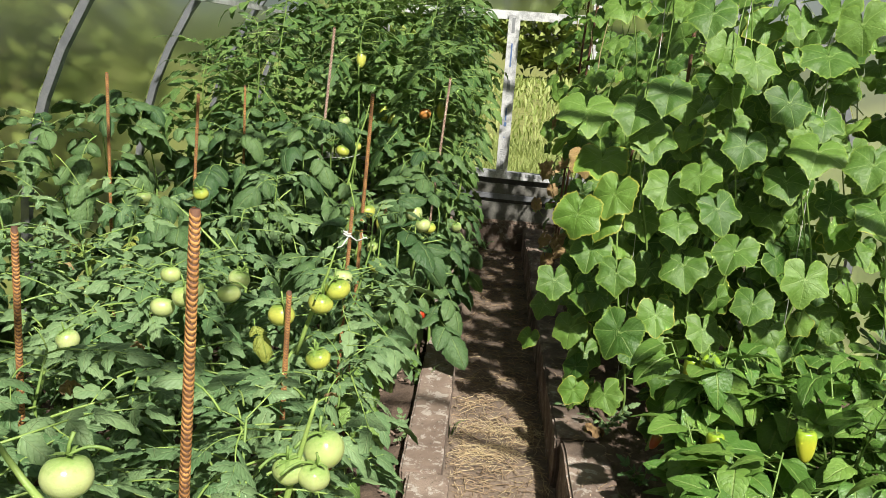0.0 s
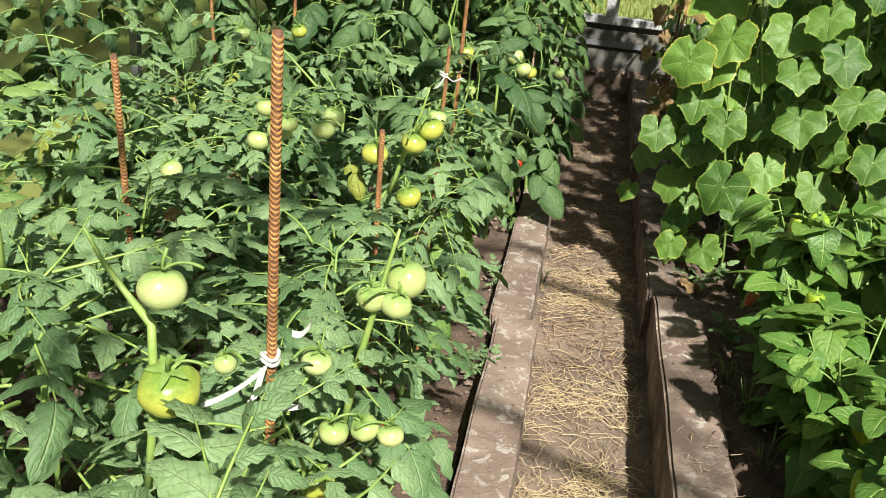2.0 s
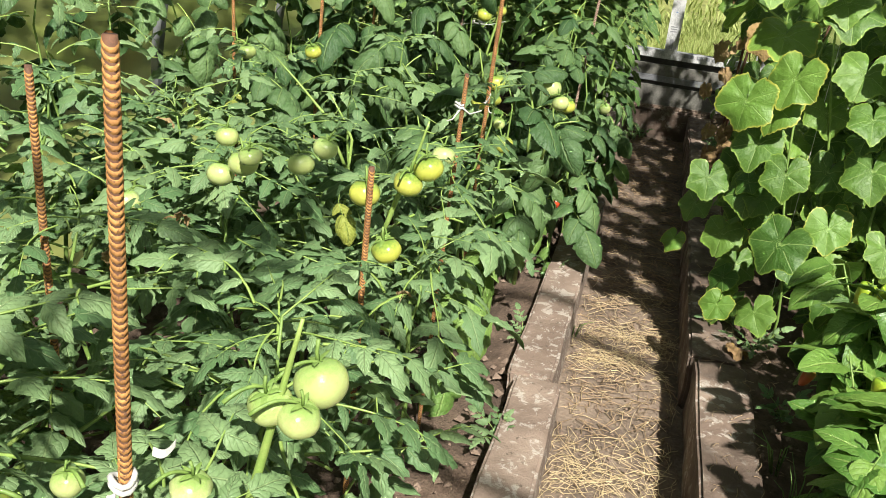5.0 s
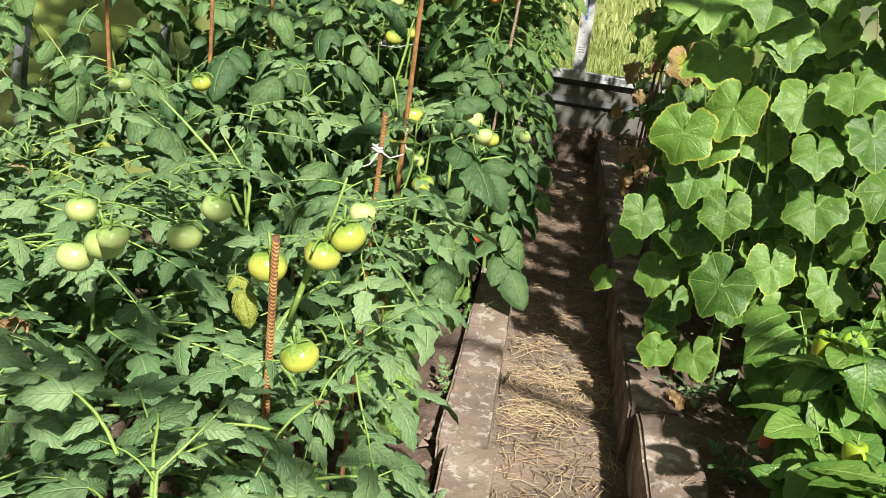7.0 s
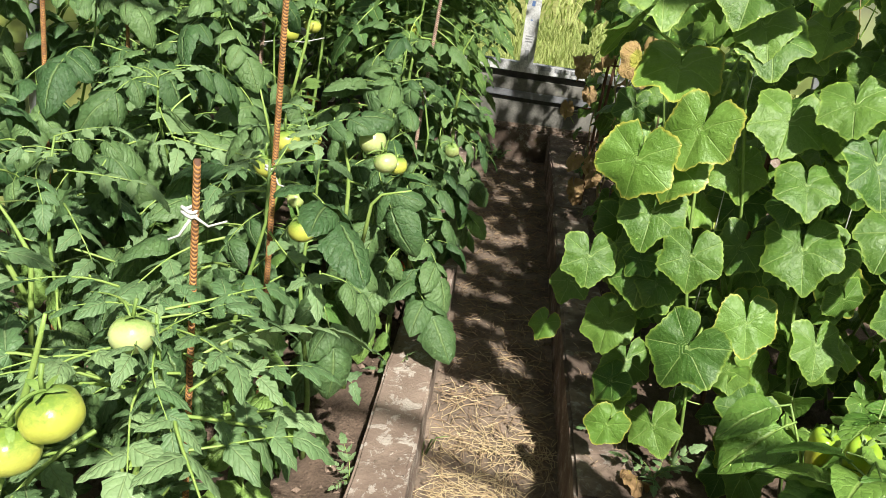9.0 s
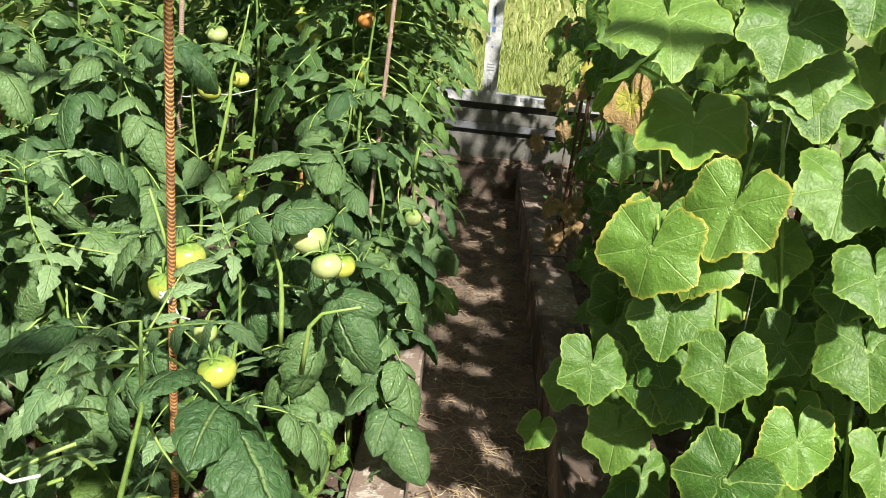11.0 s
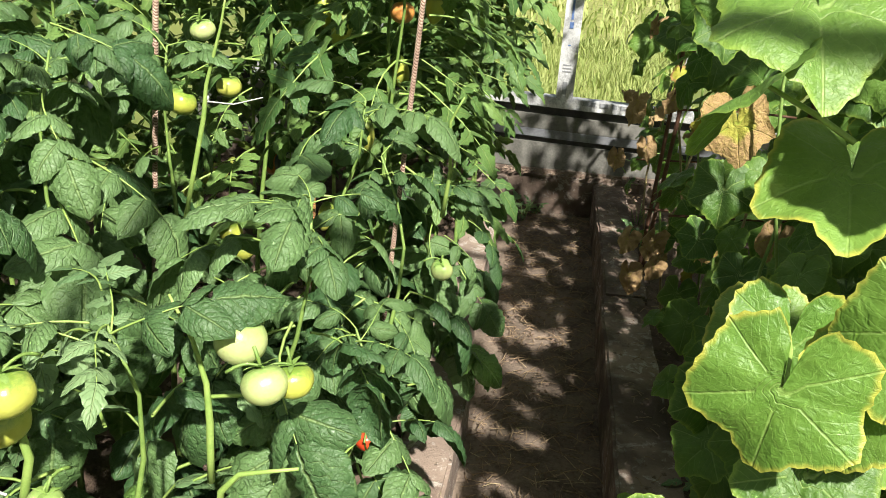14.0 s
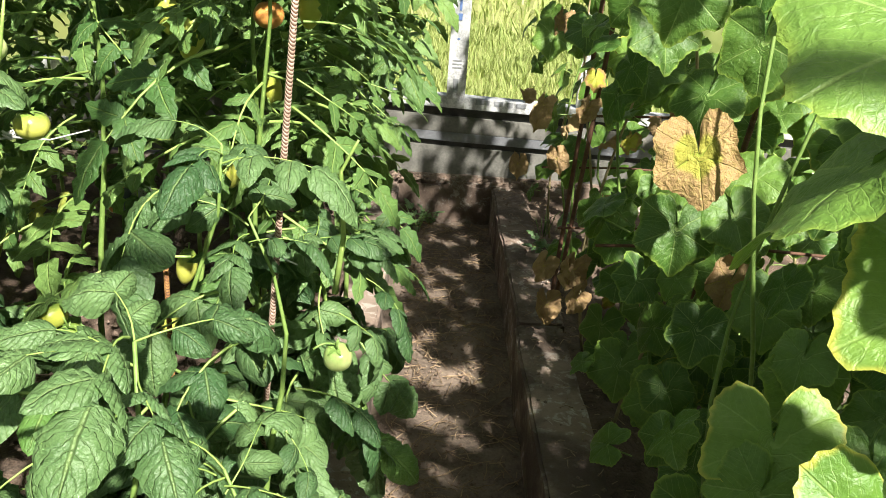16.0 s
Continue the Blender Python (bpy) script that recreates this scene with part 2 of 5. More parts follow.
def fruit_material(name, body, pale, shoulder, spec=0.5):
    """Skin that is darker and streaked towards the stalk, smooth and waxy; object z runs from the blossom end (-1) to the stalk (1)."""
    m, nt, bs, out = material(name)
    co = nt.nodes.new("ShaderNodeTexCoord").outputs["Generated"]
    z = node(nt, "ShaderNodeSeparateXYZ", co).outputs[2]
    streak = noise_tex(nt, 9, 3, 0.6, co, dist=0.8)
    rnd = nt.nodes.new("ShaderNodeObjectInfo").outputs["Random"]
    col = mixed(nt, maths(nt, "ADD", maths(nt, "MULTIPLY", rnd, 0.7), maths(nt, "MULTIPLY", streak, 0.3)), body, pale)
    col = mixed(nt, span(nt, maths(nt, "ADD", z, maths(nt, "MULTIPLY", streak, 0.5)), 0.78, 1.3, 0.0, 0.85), col, shoulder)
    nt.links.new(col, bs.inputs["Base Color"])
    bs.inputs["Roughness"].default_value, bs.inputs["Specular IOR Level"].default_value = 0.28, spec
    bs.inputs["Subsurface Weight"].default_value = 0.15
    bs.inputs["Subsurface Radius"].default_value = (0.01, 0.012, 0.004)
    bumped(nt, bs, noise_tex(nt, 14, 2, 0.5, co), 0.12, 0.003)
    return m


def sheet_material():
    """Twin-wall polycarbonate: milky, faintly ribbed along the sheet."""
    m, nt, bs, out = material("polycarbonate")
    pos = place(nt)
    haze = noise_tex(nt, 1.6, 4, 0.6, pos)
    tint = mixed(nt, haze, (0.80, 0.85, 0.74), (0.93, 0.95, 0.88))
    rf = node(nt, "ShaderNodeBsdfRefraction", tint)
    rf.inputs["Roughness"].default_value, rf.inputs["IOR"].default_value = 0.42, 1.03
    tr = node(nt, "ShaderNodeBsdfTranslucent", tint)
    gl = node(nt, "ShaderNodeBsdfGlossy")
    gl.inputs["Roughness"].default_value = 0.3
    a = node(nt, "ShaderNodeMixShader", 0.14, rf.outputs[0], tr.outputs[0])
    b = node(nt, "ShaderNodeMixShader", 0.05, a.outputs[0], gl.outputs[0])
    nt.links.new(b.outputs[0], out.inputs[0])
    return m


CONCRETE, DIRTY_CONCRETE = concrete_material("old_concrete", 0.25), concrete_material("earthy_concrete", 0.95)
RUST, SHEET = rust_material(), sheet_material()
FRUIT_GREEN = fruit_material("green_tomato_skin", (0.40, 0.48, 0.17), (0.54, 0.59, 0.28), (0.20, 0.33, 0.08))
FRUIT_LIME = fruit_material("ripening_tomato_skin", (0.42, 0.46, 0.07), (0.54, 0.54, 0.12), (0.10, 0.21, 0.035))
FRUIT_RED = fruit_material("red_tomato_skin", (0.55, 0.045, 0.015), (0.62, 0.10, 0.03), (0.40, 0.06, 0.02))
FRUIT_ORANGE = fruit_material("orange_tomato_skin", (0.62, 0.20, 0.05), (0.70, 0.34, 0.10), (0.5, 0.2, 0.05))
PEPPER_YELLOW = fruit_material("yellow_pepper_skin", (0.36, 0.46, 0.03), (0.52, 0.53, 0.05), (0.2, 0.36, 0.03))
PEPPER_RED = fruit_material("reddening_pepper_skin", (0.27, 0.045, 0.018), (0.33, 0.09, 0.025), (0.16, 0.13, 0.02))


# ---- mesh helpers ----
class Sheet:
    """Collects vertices, faces and UVs for one mesh."""

    def __init__(self):
        self.v, self.f, self.uv, self.mi = [], [], [], []

    def add(self, verts, faces, uvs=None, m=None, mi=0):
        o = len(self.v)
        self.v += [tuple(m @ Vector(p)) for p in verts] if m is not None else [tuple(p) for p in verts]
        self.f += [tuple(o + i for i in f) for f in faces]
        self.uv += uvs or [(0.5, 0.5)] * len(verts)
        self.mi += [mi] * len(faces)

    def mesh(self, name, *mats, smooth=True):
        me = bpy.data.meshes.new(name)
        me.from_pydata(self.v, [], self.f)
        lay = me.uv_layers.new(name="UVMap")
        idx = np.empty(len(me.loops), dtype=np.int32)
        me.loops.foreach_get("vertex_index", idx)
        lay.data.foreach_set("uv", np.array(self.uv, dtype=np.float32)[idx].ravel())
        me.polygons.foreach_set("use_smooth", [smooth] * len(me.polygons))
        me.polygons.foreach_set("material_index", self.mi)
        for m in mats:
            me.materials.append(m)
        me.update()
        return me


def tube_data(points, radii, sides=6, phase=0.0, cap=True):
    pts = [Vector(p) for p in points]
    verts, faces = [], []
    n = len(pts)
    side = None
    for i, p in enumerate(pts):
        d = (pts[min(i + 1, n - 1)] - pts[max(i - 1, 0)]).normalized()
        if side is None:
            side = d.orthogonal().normalized()
        side = (side - d * side.dot(d)).normalized()
        up = d.cross(side)
        r = radii[i] if isinstance(radii, (list, tuple)) else radii
        for k in range(sides):
            a = phase + k * math.tau / sides
            verts.append(p + (side * math.cos(a) + up * math.sin(a)) * r)
    for i in range(n - 1):
        for k in range(sides):
            a, b = i * sides + k, i * sides + (k + 1) % sides
            faces.append((a, b, b + sides, a + sides))
    if cap:
        faces.append(tuple(range(sides - 1, -1, -1)))
        faces.append(tuple(range((n - 1) * sides, n * sides)))
    return verts, faces


def tube(points, radii, sides=6):
    s = Sheet()
    s.add(*tube_data(points, radii, sides))
    return s


def box_data(x0, x1, y0, y1, z0, z1):
    v = [(x, y, z) for z in (z0, z1) for y in (y0, y1) for x in (x0, x1)]
    return v, [(0, 2, 3, 1), (4, 5, 7, 6), (0, 1, 5, 4), (2, 6, 7, 3), (0, 4, 6, 2), (1, 3, 7, 5)]


def bevelled_box(x0, x1, y0, y1, z0, z1, mat, name, width=0.004, rough=0.0, cuts=0):
    """A box with rounded, and if asked worn, edges."""
    bm = bmesh.new()
    v, f = box_data(x0, x1, y0, y1, z0, z1)
    vs = [bm.verts.new(p) for p in v]
    for q in f:
        bm.faces.new([vs[i] for i in q])
    if cuts:
        long_edges = [e for e in bm.edges if e.calc_length() > 0.3]
        bmesh.ops.subdivide_edges(bm, edges=long_edges, cuts=cuts, use_grid_fill=True)
    bmesh.ops.bevel(bm, geom=[e for e in bm.edges if e.calc_face_angle(0) > 1], offset=width, segments=2, affect="EDGES")
    if rough:
        for w in bm.verts:
            w.co += Vector((noise.noise(w.co * 9), noise.noise(w.co * 9 + Vector((7, 3, 1))), noise.noise(w.co * 14 + Vector((1, 9, 4))))) * rough
    me = bpy.data.meshes.new(name)
    bm.to_mesh(me)
    bm.free()
    me.materials.append(mat)
    return me


def part(name, me, parent, m=None, label=""):
    ob = new(name, me)
    ob.parent = parent
    if m is not None:
        ob.matrix_basis = m
    return tagged(ob, label)


def thing(name, at, label, category, group="", kind=""):
    ob = new(name)
    ob.location = at
    ob.empty_display_size = 0.05
    return tagged(ob, label, category, group, kind)


R = random.Random(11)

# ---- ground, path and beds ----
PATH_L, PATH_R, PATH_Z, KERB_Z = 0.25, 0.63, -0.03, 0.16
END_Y, WALL_L, WALL_R, BACK_Y = 6.34, -1.41, 2.11, -1.66


def grid_sheet(x0, x1, y0, y1, nx, ny, height):
    s = Sheet()
    vs = [(x0 + (x1 - x0) * i / nx, y0 + (y1 - y0) * j / ny) for j in range(ny + 1) for i in range(nx + 1)]
    s.add([(x, y, height(x, y)) for x, y in vs], [(j * (nx + 1) + i, j * (nx + 1) + i + 1, (j + 1) * (nx + 1) + i + 1, (j + 1) * (nx + 1) + i) for j in range(ny) for i in range(nx)])
    return s


def fractal(x, y, f, seed=0.0):
    return noise.fractal(Vector((x * f, y * f, seed)), 0.8, 2.0, 4)


ground = tagged(new("ground", grid_sheet(-600, 600, -600, 600, 12, 12, lambda x, y: -0.09).mesh("ground", EARTH_OUT)), "meadow ground of earth under rough grass", "ground", "", "structure")
path_floor = tagged(new("path", grid_sheet(PATH_L - 0.05, PATH_R + 0.05, BACK_Y, END_Y - 0.06, 24, 420, lambda x, y: PATH_Z + 0.009 * fractal(x, y, 5) + 0.007 * fractal(x, y, 30, 3)).mesh("path", PATH_SOIL)),
                    "trodden brown earth path strewn with straw", "path", "", "structure")
bed_left = tagged(new("bed_soil_left", grid_sheet(WALL_L + 0.02, 0.14, BACK_Y, END_Y - 0.06, 60, 260, lambda x, y: 0.085 + 0.03 * fractal(x, y, 4) + 0.014 * fractal(x, y, 17, 5)).mesh("bed", SOIL)),
                  "dark crumbly earth of the tomato bed", "soil", "", "structure")
bed_right = tagged(new("bed_soil_right", grid_sheet(0.70, WALL_R - 0.02, BACK_Y, END_Y - 0.06, 60, 260, lambda x, y: 0.125 + 0.022 * fractal(x, y, 4, 8) + 0.012 * fractal(x, y, 18, 5) - 0.05 * min(1, max(0, (x - 0.78) / 0.3))).mesh("bed", SOIL)),
                   "dark crumbly earth of the cucumber and pepper bed", "soil", "", "structure")

kerbs = (("left", 0.125, PATH_L, ((BACK_Y, 0.52, 0.0, 0.165), (0.535, 2.60, 0.030, 0.165), (2.615, 4.30, 0.004, 0.163), (4.33, END_Y - 0.10, -0.035, 0.15))),
         ("right", PATH_R, 0.775, ((BACK_Y, 0.9, 0.0, 0.16), (0.91, 2.9, 0.003, 0.162), (2.915, 4.9, -0.012, 0.158), (4.92, END_Y - 0.10, 0.0, 0.15))))
for side, x0, x1, slabs in kerbs:
    for y0, y1, shift, top in slabs:
        me = bevelled_box(x0 + shift, x1 + shift, y0, y1, -0.2, top, CONCRETE if side == "left" else DIRTY_CONCRETE, "kerb", 0.008, 0.006, 26)
        tagged(new("kerb", me), "weathered concrete kerb slab with pale lime patches beside the path" if side == "left" else "earth-stained concrete kerb slab beside the path", "kerb", "kerb slabs", "structure")
cross = tagged(new("end_kerb", bevelled_box(0.16, 0.72, END_Y - 0.10, END_Y + 0.04, -0.2, 0.165, DIRTY_CONCRETE, "end_kerb", 0.015, 0.018, 12)), "crumbling tan concrete block closing the path's end", "kerb", "", "structure")

# ---- greenhouse shell ----
XC, ZC, RAD = 0.35, 0.53, 1.76
arch = [(WALL_L, 0.0), (WALL_L, 0.3)] + [(XC - RAD * math.cos(a), ZC + RAD * math.sin(a)) for a in [math.pi * i / 28 for i in range(29)]] + [(WALL_R, 0.3), (WALL_R, 0.0)]
shell = thing("greenhouse_frame", (0, 0, 0), "arched greenhouse frame of grey galvanised steel tube", "greenhouse", "", "structure")


def arch_strip(y0, y1, width, depth):
    """A flat-profile rib: a closed strip that follows the arch."""
    s = Sheet()
    verts, faces = [], []
    n = len(arch)
    for i, (x, z) in enumerate(arch):
        d = (Vector((XC, ZC)) - Vector((x, max(z, ZC)))).normalized() * depth
        for y in (y0, y1):
            verts += [(x, y, z), (x + d.x, y, z + d.y)]
    for i in range(n - 1):
        a, b = 4 * i, 4 * i + 4
        faces += [(a, a + 1, b + 1, b), (a + 2, b + 2, b + 3, a + 3), (a, b, b + 2, a + 2), (a + 1, a + 3, b + 3, b + 1)]
    s.add(verts, faces)
    return s


RIBS = [END_Y - k for k in range(9)]
for y in RIBS:
    part("arch_rib", arch_strip(y - 0.016, y + 0.016, 0.032, 0.03).mesh("arch_rib", RIB_STEEL, smooth=False), shell)
for x, z in ((-1.07, 1.525), (1.77, 1.525), (XC, ZC + RAD - 0.03)):
    part("purlin", bevelled_box(x - 0.014, x + 0.014, RIBS[-1], END_Y, z - 0.014, z + 0.014, GALV_PALE, "purlin", 0.003), shell)
cladding = thing("greenhouse_cladding", (0, 0, 0), "milky twin-wall polycarbonate sheets over the arches", "cladding", "", "structure")
for y in RIBS[1:]:
    s = Sheet()
    n = len(arch)
    pts = [(x - 0.008 if x < XC else x + 0.008, z + (0.008 if z > ZC else 0)) for x, z in arch]
    s.add([(x, yy, z) for x, z in pts for yy in (y + 0.004, y + 0.996)], [(2 * i, 2 * i + 1, 2 * i + 3, 2 * i + 2) for i in range(n - 1)])
    pane = part("pane", s.mesh("pane", SHEET), cladding)
    pane.visible_shadow = False


def end_pane(x0, x1, z0, y, name="pane"):
    """An upright sheet from z0 up to the arch."""
    s = Sheet()
    n = 16
    top = [(x0 + (x1 - x0) * i / n) for i in range(n + 1)]
    roof = [ZC + math.sqrt(max(0, (RAD - 0.01) ** 2 - (x - XC) ** 2)) for x in top]
    s.add([p for x, z in zip(top, roof) for p in ((x, y, z0), (x, y, z))], [(2 * i, 2 * i + 2, 2 * i + 3, 2 * i + 1) for i in range(n)])
    ob = part(name, s.mesh("end_pane", SHEET), cladding)
    ob.visible_shadow = False


SILL_Z, BAR_Z, POST_X, OPEN_L, OPEN_R = 0.54, 1.62, 0.44, -0.45, 1.0
end_pane(WALL_L + 0.01, OPEN_L - 0.02, SILL_Z, END_Y + 0.02)
end_pane(OPEN_R + 0.02, WALL_R - 0.01, SILL_Z, END_Y + 0.02)
end_pane(OPEN_L, OPEN_R, BAR_Z, END_Y + 0.02)
end_pane(WALL_L + 0.01, -0.1, 0.0, BACK_Y + 0.03)
end_pane(0.95, WALL_R - 0.01, 0.0, BACK_Y + 0.03)

end_wall = thing("wall_north", (0, END_Y, 0), "low end wall of grey boards and steel strips", "wall", "", "structure")
tilt = pose(0, 0, 0, 0, 1.6, 0)
# shadow_gap: the shade under the sill, put in as a near-black strip
for name, z0, z1, y0, y1, mat in (("sill_strip", 0.497, 0.548, -0.050, 0.03, GALV_PALE), ("shadow_gap", 0.455, 0.497, -0.012, 0.02, GAP_SHADE_SEAM), ("board", 0.385, 0.455, -0.034, 0.02, BOARD),
                                  ("angle_bar", 0.345, 0.385, -0.040, 0.02, RIB_STEEL), ("seam", 0.318, 0.345, -0.016, 0.02, GAP_SHADE_SEAM), ("board", 0.185, 0.318, -0.030, 0.02, BOARD)):
    part(name, bevelled_box(WALL_L, WALL_R, y0, y1, z0, z1, mat, name, 0.003, 0.0015, 20), end_wall, tilt)
part("footing", bevelled_box(WALL_L, WALL_R, -0.06, 0.05, -0.1, 0.18, DIRTY_CONCRETE, "footing", 0.01, 0.012, 30), end_wall)
frame_end = thing("end_frame", (0, END_Y, 0), "upright galvanised profiles of the open end bay", "frame", "", "structure")
for x, w in ((POST_X, 0.040), (OPEN_L, 0.03), (OPEN_R, 0.03)):
    part("post", bevelled_box(x - w, x + w, -0.048, -0.02, 0.50, 1.62 if w > 0.035 else 2.05, GALV_PALE, "post", 0.003, 0.0, 0), frame_end)
part("crossbar", bevelled_box(OPEN_L - 0.03, OPEN_R + 0.03, -0.018, 0.012, BAR_Z - 0.03, BAR_Z + 0.03, GALV_PALE, "crossbar", 0.003), frame_end)
for z, h, w, mat in ((0.555, 0.06, 0.011, INK_GREY), (0.66, 0.005, 0.02, INK_GREY), (0.675, 0.005, 0.02, INK_GREY), (0.69, 0.005, 0.02, INK_GREY), (0.78, 0.006, 0.006, INK_BLUE), (0.86, 0.028, 0.009, INK_BLUE), (0.90, 0.09, 0.005, INK_BLUE),
                     (1.10, 0.08, 0.011, INK_GREY), (1.27, 0.16, 0.005, INK_BLUE), (1.50, 0.10, 0.011, INK_GREY)):
    part("print_mark", bevelled_box(POST_X - 0.004 - w, POST_X - 0.004 + w, -0.0505, -0.0485, z, z + h, mat, "print_mark", 0.0004), frame_end)
for x, w in ((0.56, 0.03), (0.63, 0.02), (0.68, 0.012), (0.73, 0.022)):
    part("print_mark", bevelled_box(x - w, x + w, -0.0535, -0.051, 0.512 - (x - POST_X) * 0.028, 0.532 - (x - POST_X) * 0.028, INK_GREY, "print_mark", 0.0004), frame_end)


# ---- leaves ----
def leaflet(s, m, length, width, rnd, rows=10, lobes=3.0, lobe=0.25, droop=0.35, fold=0.25, pucker=0.03, mi=0, crinkle=0.02, curl=0.0, us=(-1, -0.55, 0, 0.55, 1)):
    """One leaf blade from its stalk along +y: toothed outline, keel, drooping tip, margins rolled under, blistered face."""
    verts, uvs, faces = [], [], []
    ph = rnd.random()
    bend = rnd.uniform(-0.14, 0.14)
    n = len(us)
    for i in range(rows + 1):
        v = i / rows
        w = width * 1.22 * v ** 0.5 * (1 - v) ** 0.82
        for u in us:
            rim = abs(u) > 0.9
            saw = (lobes * v + ph + (0.3 if u > 0 else 0)) % 1.0
            cut = 1 + (lobe * (1 - 2 * saw) + rnd.uniform(-0.08, 0.08)) * rim
            x = u * w * cut + bend * length * v * v
            y = length * (v - 0.10 * abs(u) * w / width * 2 * (1 - v)) - length * 0.22 * droop * v ** 2 - lobe * 0.25 * saw * w * rim
            z = -droop * length * v ** 2.1 + fold * abs(u) * w * (1 - 0.5 * v) - curl * w * u * u * abs(u) - 0.06 * length * rim * droop
            if not rim and 0 < i < rows:
                z += pucker * length * ((1 if (i + (u > 0)) % 2 else -0.5) if u else -0.4)
            z += crinkle * length * rnd.uniform(-1, 1)
            verts.append((x, y, z))
            uvs.append((0.5 + 0.5 * u, v))
    for i in range(rows):
        for k in range(n - 1):
            a = n * i + k
            faces.append((a, a + 1, a + n + 1, a + n))
    s.add(verts, faces, uvs, m, mi)


WIDE_US = (-1, -0.78, -0.42, 0, 0.42, 0.78, 1)


def compound_leaf(name, mat, seed, broad):
    """A tomato leaf about 0.26 m long: a stalk with a terminal leaflet and two or three pairs of side leaflets."""
    rnd = random.Random(seed)
    s = Sheet()
    arc = rnd.uniform(0.35, 0.8)
    pts = [Vector((0.01 * math.sin(4 * t), 0.19 * t, 0.03 * t - arc * 0.11 * t * t)) for t in [i / 6 for i in range(7)]]
    s.add(*tube_data(pts, [0.0029 - 0.0003 * i for i in range(7)], 4, cap=False), mi=1)

    def at(t):
        i = min(5, int(t * 6))
        return pts[i].lerp(pts[i + 1], t * 6 - i)

    if broad:
        kw = dict(lobes=3.0, lobe=0.06, droop=rnd.uniform(0.35, 0.75), pucker=0.030, crinkle=0.022, curl=rnd.uniform(0.35, 0.8), us=WIDE_US)
    else:
        kw = dict(lobes=3.0, lobe=0.27, droop=rnd.uniform(0.15, 0.42), pucker=0.018, crinkle=0.016, curl=rnd.uniform(0.0, 0.3))
    wide = 0.72 if broad else 0.48
    big = 0.142 if broad else 0.084
    leaflet(s, Matrix.Translation(pts[-1]) @ pose(0, 0, 0, -18 - 14 * arc, rnd.uniform(-15, 15), rnd.uniform(-10, 10)), big, big * wide, rnd, 14 if broad else 12, fold=rnd.uniform(-0.2, 0.25) if broad else rnd.uniform(0.0, 0.35), **kw)
    for t, size in (((0.80, 0.70), (0.40, 0.62)) if broad else ((0.84, 0.78), (0.54, 0.84), (0.26, 0.55), (0.68, 0.22))):
        for sgn in (-1, 1):
            if rnd.random() < 0.06:
                continue
            ln = big * size * rnd.uniform(0.85, 1.12)
            m = Matrix.Translation(at(t + rnd.uniform(-0.04, 0.04))) @ pose(0, 0, 0, 0, 0, -sgn * rnd.uniform(50, 76)) @ pose(0, 0, 0, rnd.uniform(-18, 6), rnd.uniform(-24, 24), 0)
            leaflet(s, m, ln, ln * wide, rnd, (12 if broad else 9) if size > 0.3 else 4, fold=rnd.uniform(-0.25, 0.25) if broad else rnd.uniform(-0.1, 0.3), **kw)
    return s.mesh(name, mat, STEM_PALE)


LEAF_CUT = [compound_leaf("tomato_leaf_cut", TOMATO_CUT, k, False) for k in range(8)]
LEAF_BROAD = [compound_leaf("tomato_leaf_broad", TOMATO_BROAD, 20 + k, True) for k in range(8)]
LEAF_TALL = [compound_leaf("tomato_leaf_tall", TOMATO_TALL, 40 + k, False) for k in range(5)]
LEAF_PALE = [compound_leaf("tomato_leaf_pale", TOMATO_PALE, 60 + k, False) for k in range(4)]
LEAF_LIGHT = [compound_leaf("tomato_leaf_light", TOMATO_LIGHT, 70 + k, True) for k in range(4)]
LEAF_YELLOW = [compound_leaf("tomato_leaf_yellow", TOMATO_YELLOW, 80 + k, k == 1) for k in range(2)]


HEART = ((0, 0.60), (8, 0.565), (26, 0.475), (44, 0.475), (58, 0.55), (67, 0.54), (90, 0.46), (110, 0.49), (128, 0.525), (148, 0.48), (160, 0.44), (169, 0.37), (174, 0.24), (177.5, 0.05))


